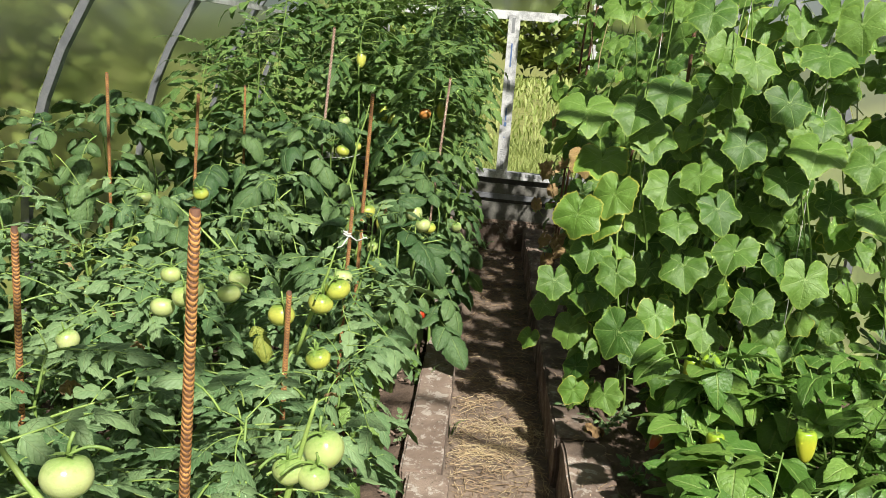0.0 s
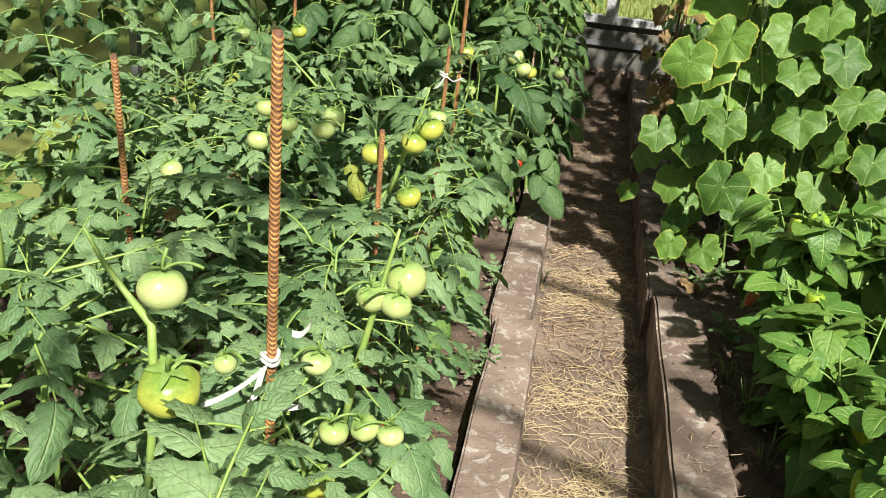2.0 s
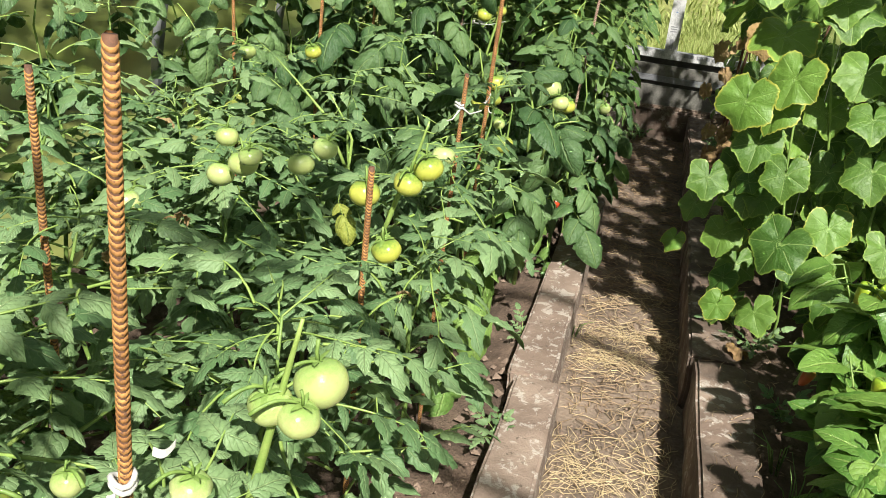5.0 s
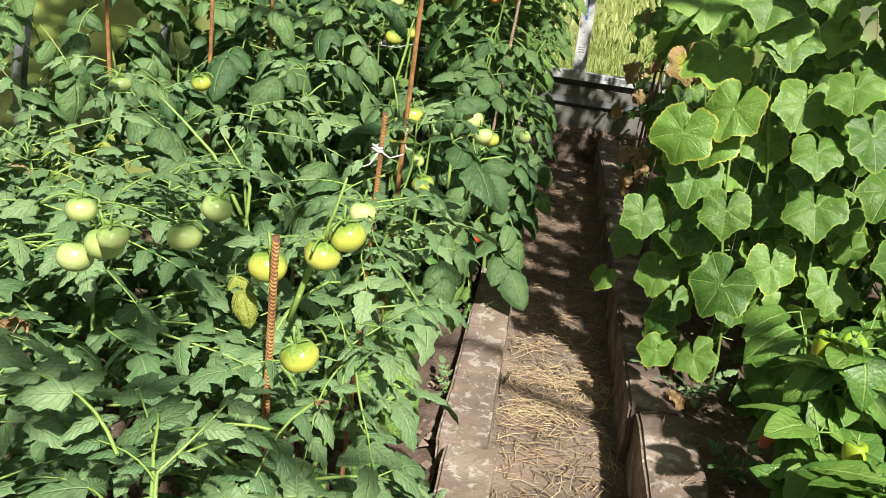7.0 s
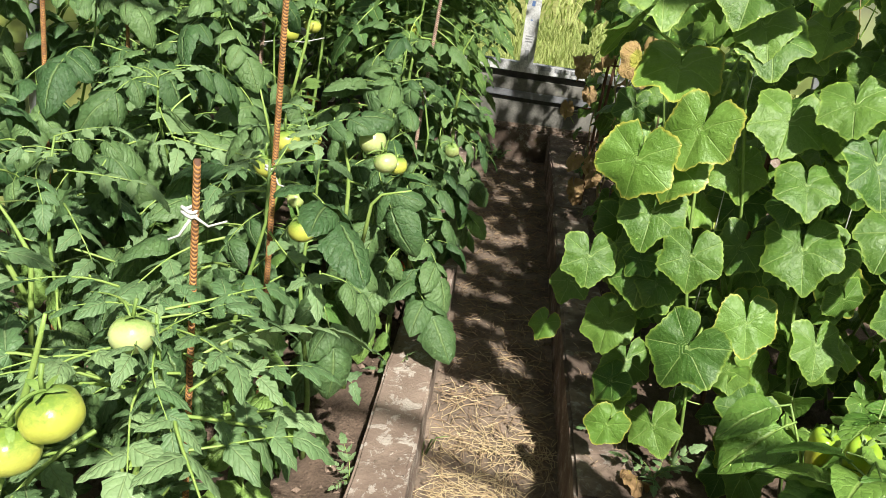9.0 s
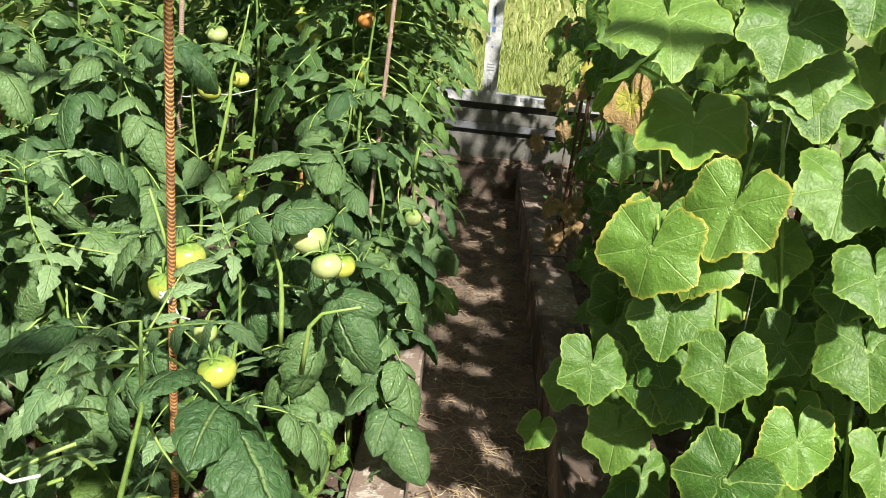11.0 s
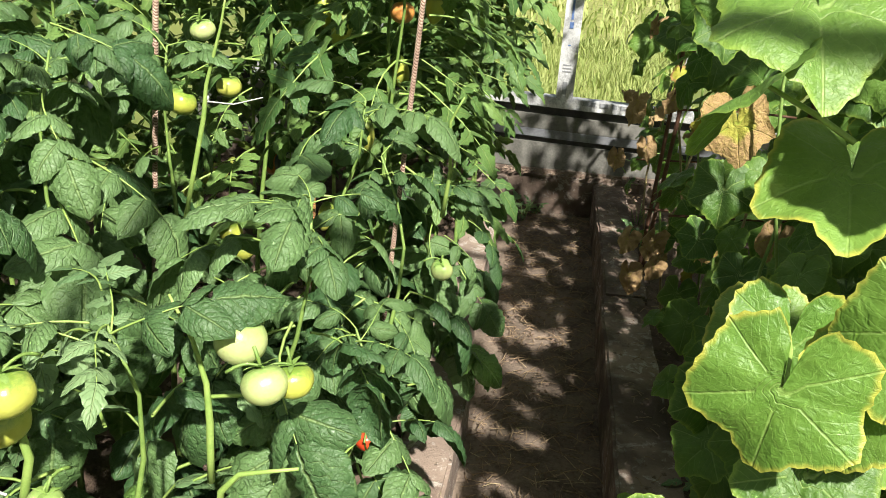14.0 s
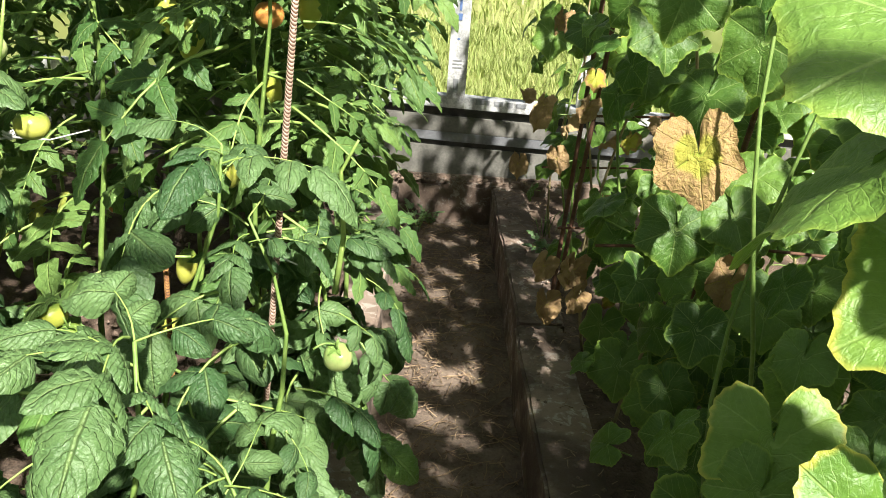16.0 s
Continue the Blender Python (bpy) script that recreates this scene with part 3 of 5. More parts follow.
def palmate_leaf(name, mat, seed, crumple=0.0):
    """A cucumber leaf one metre across (to be scaled): heart-shaped with blunt corners, a narrow notch at the stalk, finely toothed, margins drooping. Tip along +y."""
    rnd = random.Random(seed)
    s = Sheet()
    seg, rings = 61, 5
    verts, uvs, faces = [(0, 0, 0)], [(0.5, 0.0)], []
    keys = [[a for a, _ in HEART], [[r * rnd.uniform(0.93, 1.07) for _, r in HEART] for _ in range(2)]]
    keel, droop, tip, wave = rnd.uniform(0.05, 0.42), rnd.uniform(0.25, 0.75), rnd.uniform(0.1, 0.6), rnd.uniform(0, 6.28)
    for r in range(1, rings + 1):
        q = (r / rings) ** 0.85
        for k in range(seg):
            phi = 355.0 * (k / (seg - 1) - 0.5)  # from the tip, round either side to the notch
            rad = float(np.interp(abs(phi), keys[0], keys[1][phi > 0]))
            rad *= 1 + (0.020 if k % 2 else -0.016) * (r == rings)
            th = math.radians(90 - phi)
            g = 3 + (phi / 62 if abs(phi) < 124 else math.copysign(2 + (abs(phi) - 124) / 62, phi))
            x, y = rad * q * math.cos(th), rad * q * math.sin(th)
            quilt = 0.016 * abs(math.sin(math.pi * g)) * (0.6 + math.sin(q * 11 + wave)) * min(1, q * 2)
            z = keel * abs(x) * 0.8 - droop * x * x - tip * max(0, y) ** 2 - 0.25 * droop * min(0, y) ** 2 + 0.045 * q * q * math.sin(3 * th + wave) + 0.02 * q * q * math.sin(7 * th + 2 * wave) + quilt
            if crumple:
                n = noise.noise_vector(Vector((x * 4, y * 4, seed)))
                x, y, z = x * (1 - 0.35 * crumple * q) + 0.10 * crumple * n.x, y + 0.08 * crumple * n.y, z + 0.35 * crumple * n.z * q - 0.3 * crumple * abs(x)
            z += 0.010 * rnd.uniform(-1, 1) * q
            verts.append((x, y, z))
            uvs.append((g, r / rings))
    for k in range(seg - 1):
        faces.append((0, 2 + k, 1 + k))
    for r in range(rings - 1):
        for k in range(seg - 1):
            a = 1 + r * seg + k
            faces.append((a, a + 1, a + seg + 1, a + seg))
    s.add(verts, faces, uvs)
    # the stalk, back and down from the notch
    pts = [(0, 0, -0.004), (0, -0.05, -0.10), (0.03, -0.14, -0.30), (0.10, -0.22, -0.55)]
    s.add(*tube_data(pts, [0.015, 0.017, 0.019, 0.02], 5, cap=False), mi=1)
    return s.mesh(name, mat, DRY_STEM if crumple > 0.5 else STEM_PALE)


CUCUMBER_WITHERING = leafy("cucumber_leaf_withering", (0.34, 0.33, 0.05), (0.50, 0.46, 0.09), (0.36, 0.46, 0.06), (0.45, 0.36, 0.1), 0.7, kind="palmate", freq=5, edge=(0.41, 0.27, 0.12), edge_at=0.40, relief=3.0)
CUC_WITHERING = palmate_leaf("cucumber_leaf_withering", CUCUMBER_WITHERING, 63, 0.32)
CUC_LEAVES = [palmate_leaf("cucumber_leaf", CUCUMBER, k) for k in range(9)]
CUC_EDGED = [palmate_leaf("cucumber_leaf_edged", CUCUMBER_EDGED, 30 + k) for k in range(4)]
CUC_YELLOW = [palmate_leaf("cucumber_leaf_yellow", CUCUMBER_YELLOW, 40 + k, 0.6) for k in range(3)]
CUC_DRY = [palmate_leaf("cucumber_leaf_dry", CUCUMBER_DRY, 50 + k, 0.8) for k in range(3)]


def simple_leaf(name, mat, seed, wide=0.48, droop=0.4):
    rnd = random.Random(seed)
    s = Sheet()
    s.add(*tube_data([(0, -0.25, -0.06), (0, 0, 0), (0, 0.1, 0.0)], [0.02, 0.016, 0.01], 4, cap=False), mi=1)
    leaflet(s, None, 1.0, wide, rnd, 11, 2.0, 0.04, droop, 0.35, 0.018)
    return s.mesh(name, mat, STEM)


PEPPER_LEAVES = [simple_leaf("pepper_leaf", PEPPER_LEAF, 70 + k, 0.62 + 0.04 * k, 0.2 + 0.12 * k) for k in range(4)]


# ---- fruit ----
def fruit_mesh(name, mat, ribs, tall=0.86, pointed=0.0, seed=0):
    """A fruit one metre across (to be scaled): ribbed shoulders, a dimple at the stalk."""
    s = Sheet()
    rnd = random.Random(seed)
    nu, nv = 22, 13
    verts, faces = [], []
    for j in range(nv + 1):
        a = math.pi * j / nv
        for i in range(nu):
            b = math.tau * i / nu
            rib = 1 + 0.045 * math.cos(ribs * b + seed) * max(0.0, math.sin(a)) ** 0.5 * (0.4 + 0.6 * (math.cos(a) * 0.5 + 0.5))
            r = 0.5 * max(0.0, math.sin(a)) ** 0.9 * rib
            z = 0.5 * tall * math.cos(a)
            if pointed and z < 0:
                r *= 1 - pointed * (z / (0.5 * tall)) ** 2 * 0.5
            if j < 3:
                z -= 0.06 * (3 - j) / 3
            verts.append((r * math.cos(b), r * math.sin(b), z))
    for j in range(nv):
        for i in range(nu):
            a, b = j * nu + i, j * nu + (i + 1) % nu
            faces.append((a, a + nu, b + nu, b))
    s.add(verts, faces)
    return s.mesh(name, mat)


def calyx_mesh(seed):
    """Five curling sepals and a short stalk on top of a fruit."""
    s = Sheet()
    rnd = random.Random(seed)
    for k in range(5):
        leaflet(s, Matrix.Translation((0, 0, 0.40)) @ pose(0, 0, 0, 0, 0, 72 * k + rnd.uniform(-12, 12)) @ pose(0, 0, 0, rnd.uniform(0, 40), 0, 0), 0.42, 0.14, rnd, 5, 1, 0.0, 0.3, 0.2, 0.0)
    s.add(*tube_data([(0, 0, 0.38), (0.03, 0, 0.62), (0.12, 0, 0.85)], [0.05, 0.04, 0.045], 5))
    return s.mesh("calyx", STEM)


TOM_GREEN = [fruit_mesh("green_tomato", FRUIT_GREEN, 5, 0.86, 0, 1), fruit_mesh("green_tomato", FRUIT_GREEN, 7, 0.80, 0, 2), fruit_mesh("green_tomato", FRUIT_GREEN, 4, 0.95, 0, 3)]
TOM_LIME = [fruit_mesh("ripening_tomato", FRUIT_LIME, 6, 0.84, 0, 4)]
TOM_LONG = fruit_mesh("long_tomato", FRUIT_LIME, 3, 1.9, 0.5, 5)
TOM_RED, TOM_ORANGE = fruit_mesh("red_tomato", FRUIT_RED, 5, 0.88, 0, 6), fruit_mesh("orange_tomato", FRUIT_ORANGE, 6, 0.9, 0, 7)
def pepper_mesh(name, mat, seed):
    """A sweet pepper one metre across: broad lobed shoulders tapering to a blunt tip."""
    s = Sheet()
    prof = ((0.72, 0.10), (0.80, 0.24), (0.80, 0.38), (0.70, 0.47), (0.45, 0.50), (0.1, 0.47), (-0.25, 0.41), (-0.55, 0.32), (-0.75, 0.21), (-0.86, 0.10), (-0.88, 0.01))
    nu = 18
    verts = [((q * (1 + 0.09 * math.cos(3 * b + seed))) * math.cos(b) + 0.04 * math.sin(z * 2), q * (1 + 0.09 * math.cos(3 * b + seed)) * math.sin(b), z) for z, q in prof for b in [math.tau * i / nu for i in range(nu)]]
    s.add(verts, [(j * nu + i, (j + 1) * nu + i, (j + 1) * nu + (i + 1) % nu, j * nu + (i + 1) % nu) for j in range(len(prof) - 1) for i in range(nu)])
    return s.mesh(name, mat)


PEP_YELLOW, PEP_RED = pepper_mesh("yellow_pepper", PEPPER_YELLOW, 8), pepper_mesh("red_pepper", PEPPER_RED, 9)
CALYX = [calyx_mesh(k) for k in range(3)]


def add_fruit(plant, me, at, size, rnd, name="tomato", flip=None):
    m = Matrix.Translation(Vector(at) - plant.location) @ pose(0, 0, 0, rnd.uniform(-16, 22), rnd.uniform(-20, 20), rnd.uniform(0, 360)) @ Matrix.Scale(size, 4)
    f = part(name, me, plant, m)
    if name == "tomato":
        end = Vector((0, 0, at[2] + 0.05 - plant.location.z))
        root = Vector(at) - plant.location + Vector((0, 0, size * 0.42))
        way = end - root
        way = way.normalized() * min(way.length, 0.04)
        pts = [root + way * t + Vector((0, 0, 0.004 * math.sin(math.pi * t) - 0.012 * t * t)) for t in [i / 8 for i in range(9)]]
        part("truss_stalk", tube(pts, [0.0013 + 0.0001 * i for i in range(9)], 5).mesh("truss_stalk", STEM), plant)
    part("calyx", CALYX[rnd.randrange(3)], f, Matrix.Translation((0, 0, 0.36 if me is TOM_LONG or name == "pepper" else 0.0)))
    return f


# ---- tomato plants ----
def canopy_top(x, y):
    """Height to which the tomato plants reach over the plan."""
    base = 1.0 + 0.05 * math.sin(5 * x + 3 * y)
    base += 0.16 * min(1, max(0, (-0.5 - x) / 0.4))
    if y > 2.9:
        base += 0.12 * min(1, (y - 2.9) / 0.5)
    tall = min(1, max(0, (y - 3.75) / 0.6)) * min(1, max(0, (x + 1.15) / 0.35))
    return base + 0.85 * tall


def tomato_plant(x, y, height, rnd, kind, leaves, low=0.22):
    label = {"cut": "bushy tomato plant with green fruit in the bed", "broad": "tomato plant with broad puckered dark leaves",
             "tall": "tall tomato plant with many thin drooping leaves", "pale": "tomato plant with pale yellowish-green leaves"}[kind]
    plant = thing("tomato_plant", (x, y, 0.08), label, "tomato plant", "tomato plants in the bed")
    lean = Vector((rnd.uniform(-0.05, 0.09), rnd.uniform(-0.06, 0.06), 0))
    h = height - 0.08
    spine = [Vector((lean.x * t * t + 0.03 * math.sin(9 * t + x * 9) * t, lean.y * t * t + 0.03 * math.sin(8 * t + y * 7) * t, h * 0.88 * t)) for t in [i / 9 for i in range(10)]]
    part("stem", tube(spine, [0.0078 - 0.00066 * i for i in range(10)], 7).mesh("stem", STEM), plant)
    meshes = {"cut": LEAF_CUT, "broad": LEAF_BROAD, "tall": LEAF_TALL, "pale": LEAF_PALE}[kind]
    if kind == "broad" and y < 3.3:
        meshes = LEAF_BROAD[:4] + LEAF_CUT[:5]
    turn = rnd.uniform(0, 360)
    for k in range(leaves):
        t = low + (1 - low) * ((k + 0.5) / leaves) ** (0.5 if kind in ("cut", "pale") else 0.66)
        i = min(8, int(t * 9))
        p = spine[i].lerp(spine[i + 1], t * 9 - i)
        turn += 137.5 + rnd.uniform(-25, 25)
        top = max(0.0, (t - 0.8) / 0.2)
        size = (1.12 - 0.45 * top) * rnd.uniform(0.82, 1.15) * {"cut": 0.88, "pale": 0.85, "tall": 0.98, "broad": 0.82}[kind] * (1.2 if y < 1.4 else 1.0)
        out = rnd.uniform(0.0, 0.12) * (1 - 0.7 * top)
        d = Vector((-math.sin(radians(turn)), math.cos(radians(turn)), 0))
        q = p + d * out + Vector((0, 0, rnd.uniform(-0.03, 0.05)))
        wx = x + q.x + d.x * (0.31 if kind == "broad" else 0.25) * size
        edge = 0.19 if 2.4 < y < 3.45 else 0.24
        if (y < 3.5 and wx > edge and (wx > edge + 0.05 or rnd.random() < 0.75)) or (q.z < 0.26 and wx > 0.16):
            continue
        if wx > (0.38 if y > 3.5 else 0.22) or wx < WALL_L + 0.05:
            size *= 0.6
        centre = Vector((x, y, 0.08)) + q + d * 0.13 * size
        if min((centre - c).length for c in CLEAR) < (0.105 if kind == "broad" else 0.085) or min((centre - c).length for c in OPEN) < 0.12:
            continue
        elev = rnd.uniform(-22, 18) + (12 if kind in ("cut", "pale") else 30) * top - {"tall": 12, "broad": 22}.get(kind, 0)
        ageing = rnd.random() < (0.04 if t < 0.36 else 0.0)
        mesh = LEAF_YELLOW[rnd.randrange(2)] if ageing else (LEAF_LIGHT[rnd.randrange(4)] if kind == "broad" and t < 0.55 and rnd.random() < 0.45 else meshes[rnd.randrange(len(meshes))])
        part("leaf", mesh, plant, Matrix.Translation(q) @ pose(0, 0, 0, 0, 0, turn) @ pose(0, 0, 0, elev, rnd.uniform(-28, 28), 0) @ Matrix.Scale(size, 4))
    for k in range(4):
        part("leaf", meshes[rnd.randrange(len(meshes))], plant, Matrix.Translation(spine[-1] - Vector((0, 0, 0.012 * k))) @ pose(0, 0, 0, 0, 0, turn + 90 * k) @ pose(0, 0, 0, rnd.uniform(5, 40), rnd.uniform(-20, 20), 0) @ Matrix.Scale(rnd.uniform(0.4, 0.62), 4))
    return plant


# fruit where it hangs: place and width in metres
GREEN_FRUIT = ((0.128, 1.17, 0.955, 0.036), (0.155, 1.165, 0.952, 0.034), (0.158, 1.20, 0.965, 0.044), (0.077, 1.135, 0.885, 0.034), (-0.039, 1.035, 1.005, 0.046), (-0.59, 2.51, 0.945, 0.042),
               (-0.427, 1.78, 0.825, 0.042), (-0.163, 1.70, 0.968, 0.034), (-0.19, 2.045, 0.886, 0.046), (0.019, 2.11, 0.888, 0.044), (-0.234, 1.74, 0.918, 0.042), (-0.19, 1.73, 0.945, 0.044),
               (-0.147, 1.84, 0.92, 0.044), (-0.21, 1.72, 0.985, 0.034), (-0.605, 2.56, 0.72, 0.03), (-0.019, 2.88, 0.768, 0.034), (0.123, 3.055, 0.81, 0.050), (0.214, 3.78, 0.655, 0.044), (0.088, 3.08, 0.845, 0.056),
               (0.101, 1.12, 0.808, 0.034), (0.136, 1.12, 0.82, 0.032), (0.165, 1.12, 0.816, 0.030), (-0.017, 1.11, 0.882, 0.026))
LIME_FRUIT = ((0.081, 1.12, 0.734, 0.042), (-0.044, 1.04, 0.89, 0.062), (0.01, 1.92, 0.89, 0.05), (0.04, 1.93, 0.918, 0.05), (-0.072, 1.94, 0.852, 0.055), (0.055, 1.68, 0.872, 0.042), (0.141, 3.095, 0.795, 0.046), (0.002, 2.86, 0.716, 0.055),
              (-0.041, 2.88, 0.88, 0.05), (-0.247, 3.88, 0.642, 0.05), (-0.223, 3.88, 0.605, 0.05), (-0.242, 3.88, 0.948, 0.05), (-0.089, 2.93, 0.813, 0.055), (-0.271, 3.73, 0.944, 0.055), (0.07, 3.70, 0.50, 0.04), (-0.5, 2.7, 0.93, 0.045))
LONG_FRUIT = ((-0.077, 4.36, 0.754, 0.050), (-0.178, 4.36, 0.524, 0.045), (-0.216, 4.36, 0.38, 0.045), (-0.143, 4.36, 1.017, 0.05), (-0.19, 4.36, 1.057, 0.045), (0.087, 4.36, 1.09, 0.05), (-0.02, 4.5, 0.9, 0.05), (-0.3, 4.3, 1.3, 0.045))
CLEAR = [Vector(at[:3]) + Vector((0.035, -0.075, 0.045)) for at in GREEN_FRUIT + LIME_FRUIT + LONG_FRUIT]
CLEAR += [Vector(at[:3]) + Vector((0.06, -0.14, 0.07)) for at in GREEN_FRUIT + LIME_FRUIT if at[1] > 2.7]
CLEAR += [Vector((x, y, z)) + Vector((0.02, -0.05, 0.02)) for x, y, z0, z1 in ((0.12, 3.87, 0.80, 1.16), (-0.05, 2.84, 0.85, 1.12), (-0.01, 2.34, 0.70, 0.96), (-0.05, 1.9, 0.76, 0.9), (0.04, 1.11, 0.80, 1.1)) for z in np.linspace(z0, z1, 5)]
CLEAR += [Vector(a).lerp(Vector((0.32, 2.7, 1.27)), f) for a in ((-0.077, 4.36, 0.754), (0.21, 3.78, 0.66), (-0.178, 4.36, 0.524), (0.01, 4.34, 1.068), (-0.23, 3.88, 0.62), (0.086, 3.76, 0.271)) for f in (0.08, 0.16, 0.24, 0.32)]
# gaps in the row of broad-leaved plants, through which its stakes and fruit are seen
OPEN = [Vector(a).lerp(Vector((0.28, 2.62, 1.33)), f) for a in ((-0.077, 4.36, 0.754), (-0.359, 4.55, 0.601), (0.12, 3.87, 0.75), (0.12, 3.87, 0.9), (0.12, 3.87, 1.05)) for f in (0.06, 0.15, 0.24, 0.33)]
# thick pale main stems that stand out of the leaves
STEMS = (((-0.0, 3.1, 0.879), (0.024, 3.1, 0.827), (0.038, 3.1, 0.773), (0.04, 3.1, 0.723), (0.038, 3.1, 0.639)),
         ((-0.107, 2.93, 0.957), (-0.092, 2.93, 0.896), (-0.079, 2.93, 0.843), (-0.065, 2.93, 0.775), (-0.082, 2.93, 0.706)),
         ((0.03, 1.95, 0.992), (0.017, 1.95, 0.945), (-0.002, 1.95, 0.888), (-0.016, 1.95, 0.851), (-0.042, 1.95, 0.767)),
         ((-0.28, 1.15, 1.25), (-0.293, 1.15, 1.159), (-0.287, 1.15, 1.104), (-0.299, 1.15, 1.021), (-0.31, 1.16, 0.9)),
         ((0.154, 1.17, 1.037), (0.143, 1.17, 0.992), (0.128, 1.17, 0.93), (0.11, 1.17, 0.856), (0.097, 1.17, 0.775)),
         ((-0.143, 1.08, 1.034), (-0.128, 1.08, 1.001), (-0.106, 1.08, 0.968), (-0.069, 1.06, 0.948), (-0.067, 1.05, 0.87), (-0.079, 1.04, 0.757)),
         ((-0.164, 3.69, 1.145), (-0.176, 3.69, 1.087), (-0.206, 3.69, 0.986), (-0.213, 3.69, 0.929), (-0.247, 3.69, 0.779), (-0.273, 3.69, 0.66)),
         ((0.193, 2.95, 0.792), (0.135, 2.95, 0.776), (0.116, 2.95, 0.753), (0.10, 2.97, 0.66)),
         ((0.24, 3.72, 1.0), (0.218, 3.73, 0.955), (0.222, 3.74, 0.861), (0.21, 3.76, 0.769)),
         ((-0.071, 4.36, 0.829), (-0.067, 4.36, 0.769), (-0.086, 4.36, 0.706), (-0.132, 4.36, 0.587), (-0.161, 4.36, 0.42)),
         ((-0.347, 2.45, 0.887), (-0.31, 2.45, 0.83), (-0.289, 2.45, 0.787), (-0.302, 2.45, 0.62)),
         ((-0.484, 2.45, 0.953), (-0.432, 2.45, 0.907), (-0.37, 2.46, 0.84), (-0.30, 2.46, 0.70)))
CLEAR += [Vector(p) + Vector((0.02, -0.05, 0.03)) for line in STEMS for p in line]
plants = []
rnd = random.Random(5)
for iy in range(15):
    for ix, x0 in enumerate((0.0, -0.36, -0.72, -1.08)):
        y = 0.72 + 0.375 * iy + rnd.uniform(-0.07, 0.07) + 0.12 * (ix % 2)
        x = x0 + rnd.uniform(-0.05, 0.05)
        if y > END_Y - 0.25:
            continue
        if y > 4.0:
            kind = "tall"
        elif y > 2.35:
            kind = "broad"
        else:
            kind = "pale" if (x < -0.5 and 0.9 < y < 1.9) else "cut"
        top = canopy_top(x, y) * rnd.uniform(0.93, 1.04)
        count = int({"cut": 50, "pale": 46, "broad": 32, "tall": 64}[kind] * (1.0, 0.95, 0.68, 0.6)[ix])
        plants.append(tomato_plant(x, y, top, rnd, kind, count))


for x, y, h in ((0.13, 3.74, 0.98), (0.10, 3.55, 0.72), (0.12, 4.02, 0.85), (0.09, 4.6, 1.5)):
    plants.append(tomato_plant(x, y, h, rnd, "broad" if y < 4.3 else "tall", 25 if y < 4.3 else 36))
for x, y, h in ((0.11, 4.95, 1.75), (0.12, 5.35, 1.8), (0.09, 5.75, 1.75)):
    plants.append(tomato_plant(x, y, h, rnd, "tall", 40, 0.42))


def nearest(at):
    return min(plants, key=lambda p: (p.location.x - at[0]) ** 2 + (p.location.y - at[1]) ** 2)


for line in STEMS:
    p = nearest(line[-1])
    pts = [Vector(line[0])]
    for a, b in zip(line, line[1:]):
        pts += [Vector(a).lerp(Vector(b), 0.5), Vector(b)]
    part("stem", tube([q - p.location for q in pts], [0.0016 + 0.0005 * min(i, 6) for i in range(len(pts))], 8).mesh("stem", STEM_PALE), p, None, "thick pale green main stem")
for at in GREEN_FRUIT:
    add_fruit(nearest(at), TOM_GREEN[rnd.randrange(3)], at[:3], at[3], rnd)
for at in LIME_FRUIT:
    add_fruit(nearest(at), TOM_LIME[0], at[:3], at[3], rnd)
for at in LONG_FRUIT:
    f = add_fruit(nearest(at), TOM_LONG, at[:3], at[3], rnd)
add_fruit(nearest((0.01, 4.35)), TOM_ORANGE, (0.010, 4.34, 1.068), 0.058, rnd)
add_fruit(nearest((-0.3, 3.9)), TOM_GREEN[1], (-0.30, 3.9, 1.05), 0.05, rnd)
add_fruit(nearest((0.1, 3.45)), TOM_RED, (0.086, 3.75, 0.271), 0.055, rnd)
add_fruit(nearest((0.1, 1.5)), TOM_RED, (0.07, 1.55, 0.49), 0.036, rnd)


for x, y, z, w in ((-0.348, 1.63, 0.81, 0.045), (-0.256, 1.63, 0.884, 0.035), (-0.231, 1.63, 0.889, 0.032), (0.071, 1.73, 0.787, 0.03), (-0.30, 1.6, 0.86, 0.03), (-0.75, 2.4, 0.78, 0.05)):
    p = nearest((x, y))
    part("withered_leaf", CUC_DRY[rnd.randrange(3)], p, Matrix.Translation(Vector((x, y, z)) - p.location) @ pose(0, 0, 0, rnd.uniform(20, 60), rnd.uniform(-30, 30), rnd.uniform(140, 220)) @ Matrix.Scale(w, 4))
for x, y, z, w in ((-0.773, 2.46, 0.755, 0.5), (-0.149, 1.92, 0.76, 0.32), (-0.6, 2.4, 0.80, 0.4), (-0.55, 1.55, 0.90, 0.4), (0.03, 4.1, 0.5, 0.4)):
    p = nearest((x, y))
    part("withered_leaf", LEAF_YELLOW[rnd.randrange(2)], p, Matrix.Translation(Vector((x, y + 0.1, z + 0.05)) - p.location) @ pose(0, 0, 0, 0, 0, rnd.uniform(150, 210)) @ pose(0, 0, 0, -25, rnd.uniform(-20, 20), 0) @ Matrix.Scale(w, 4))


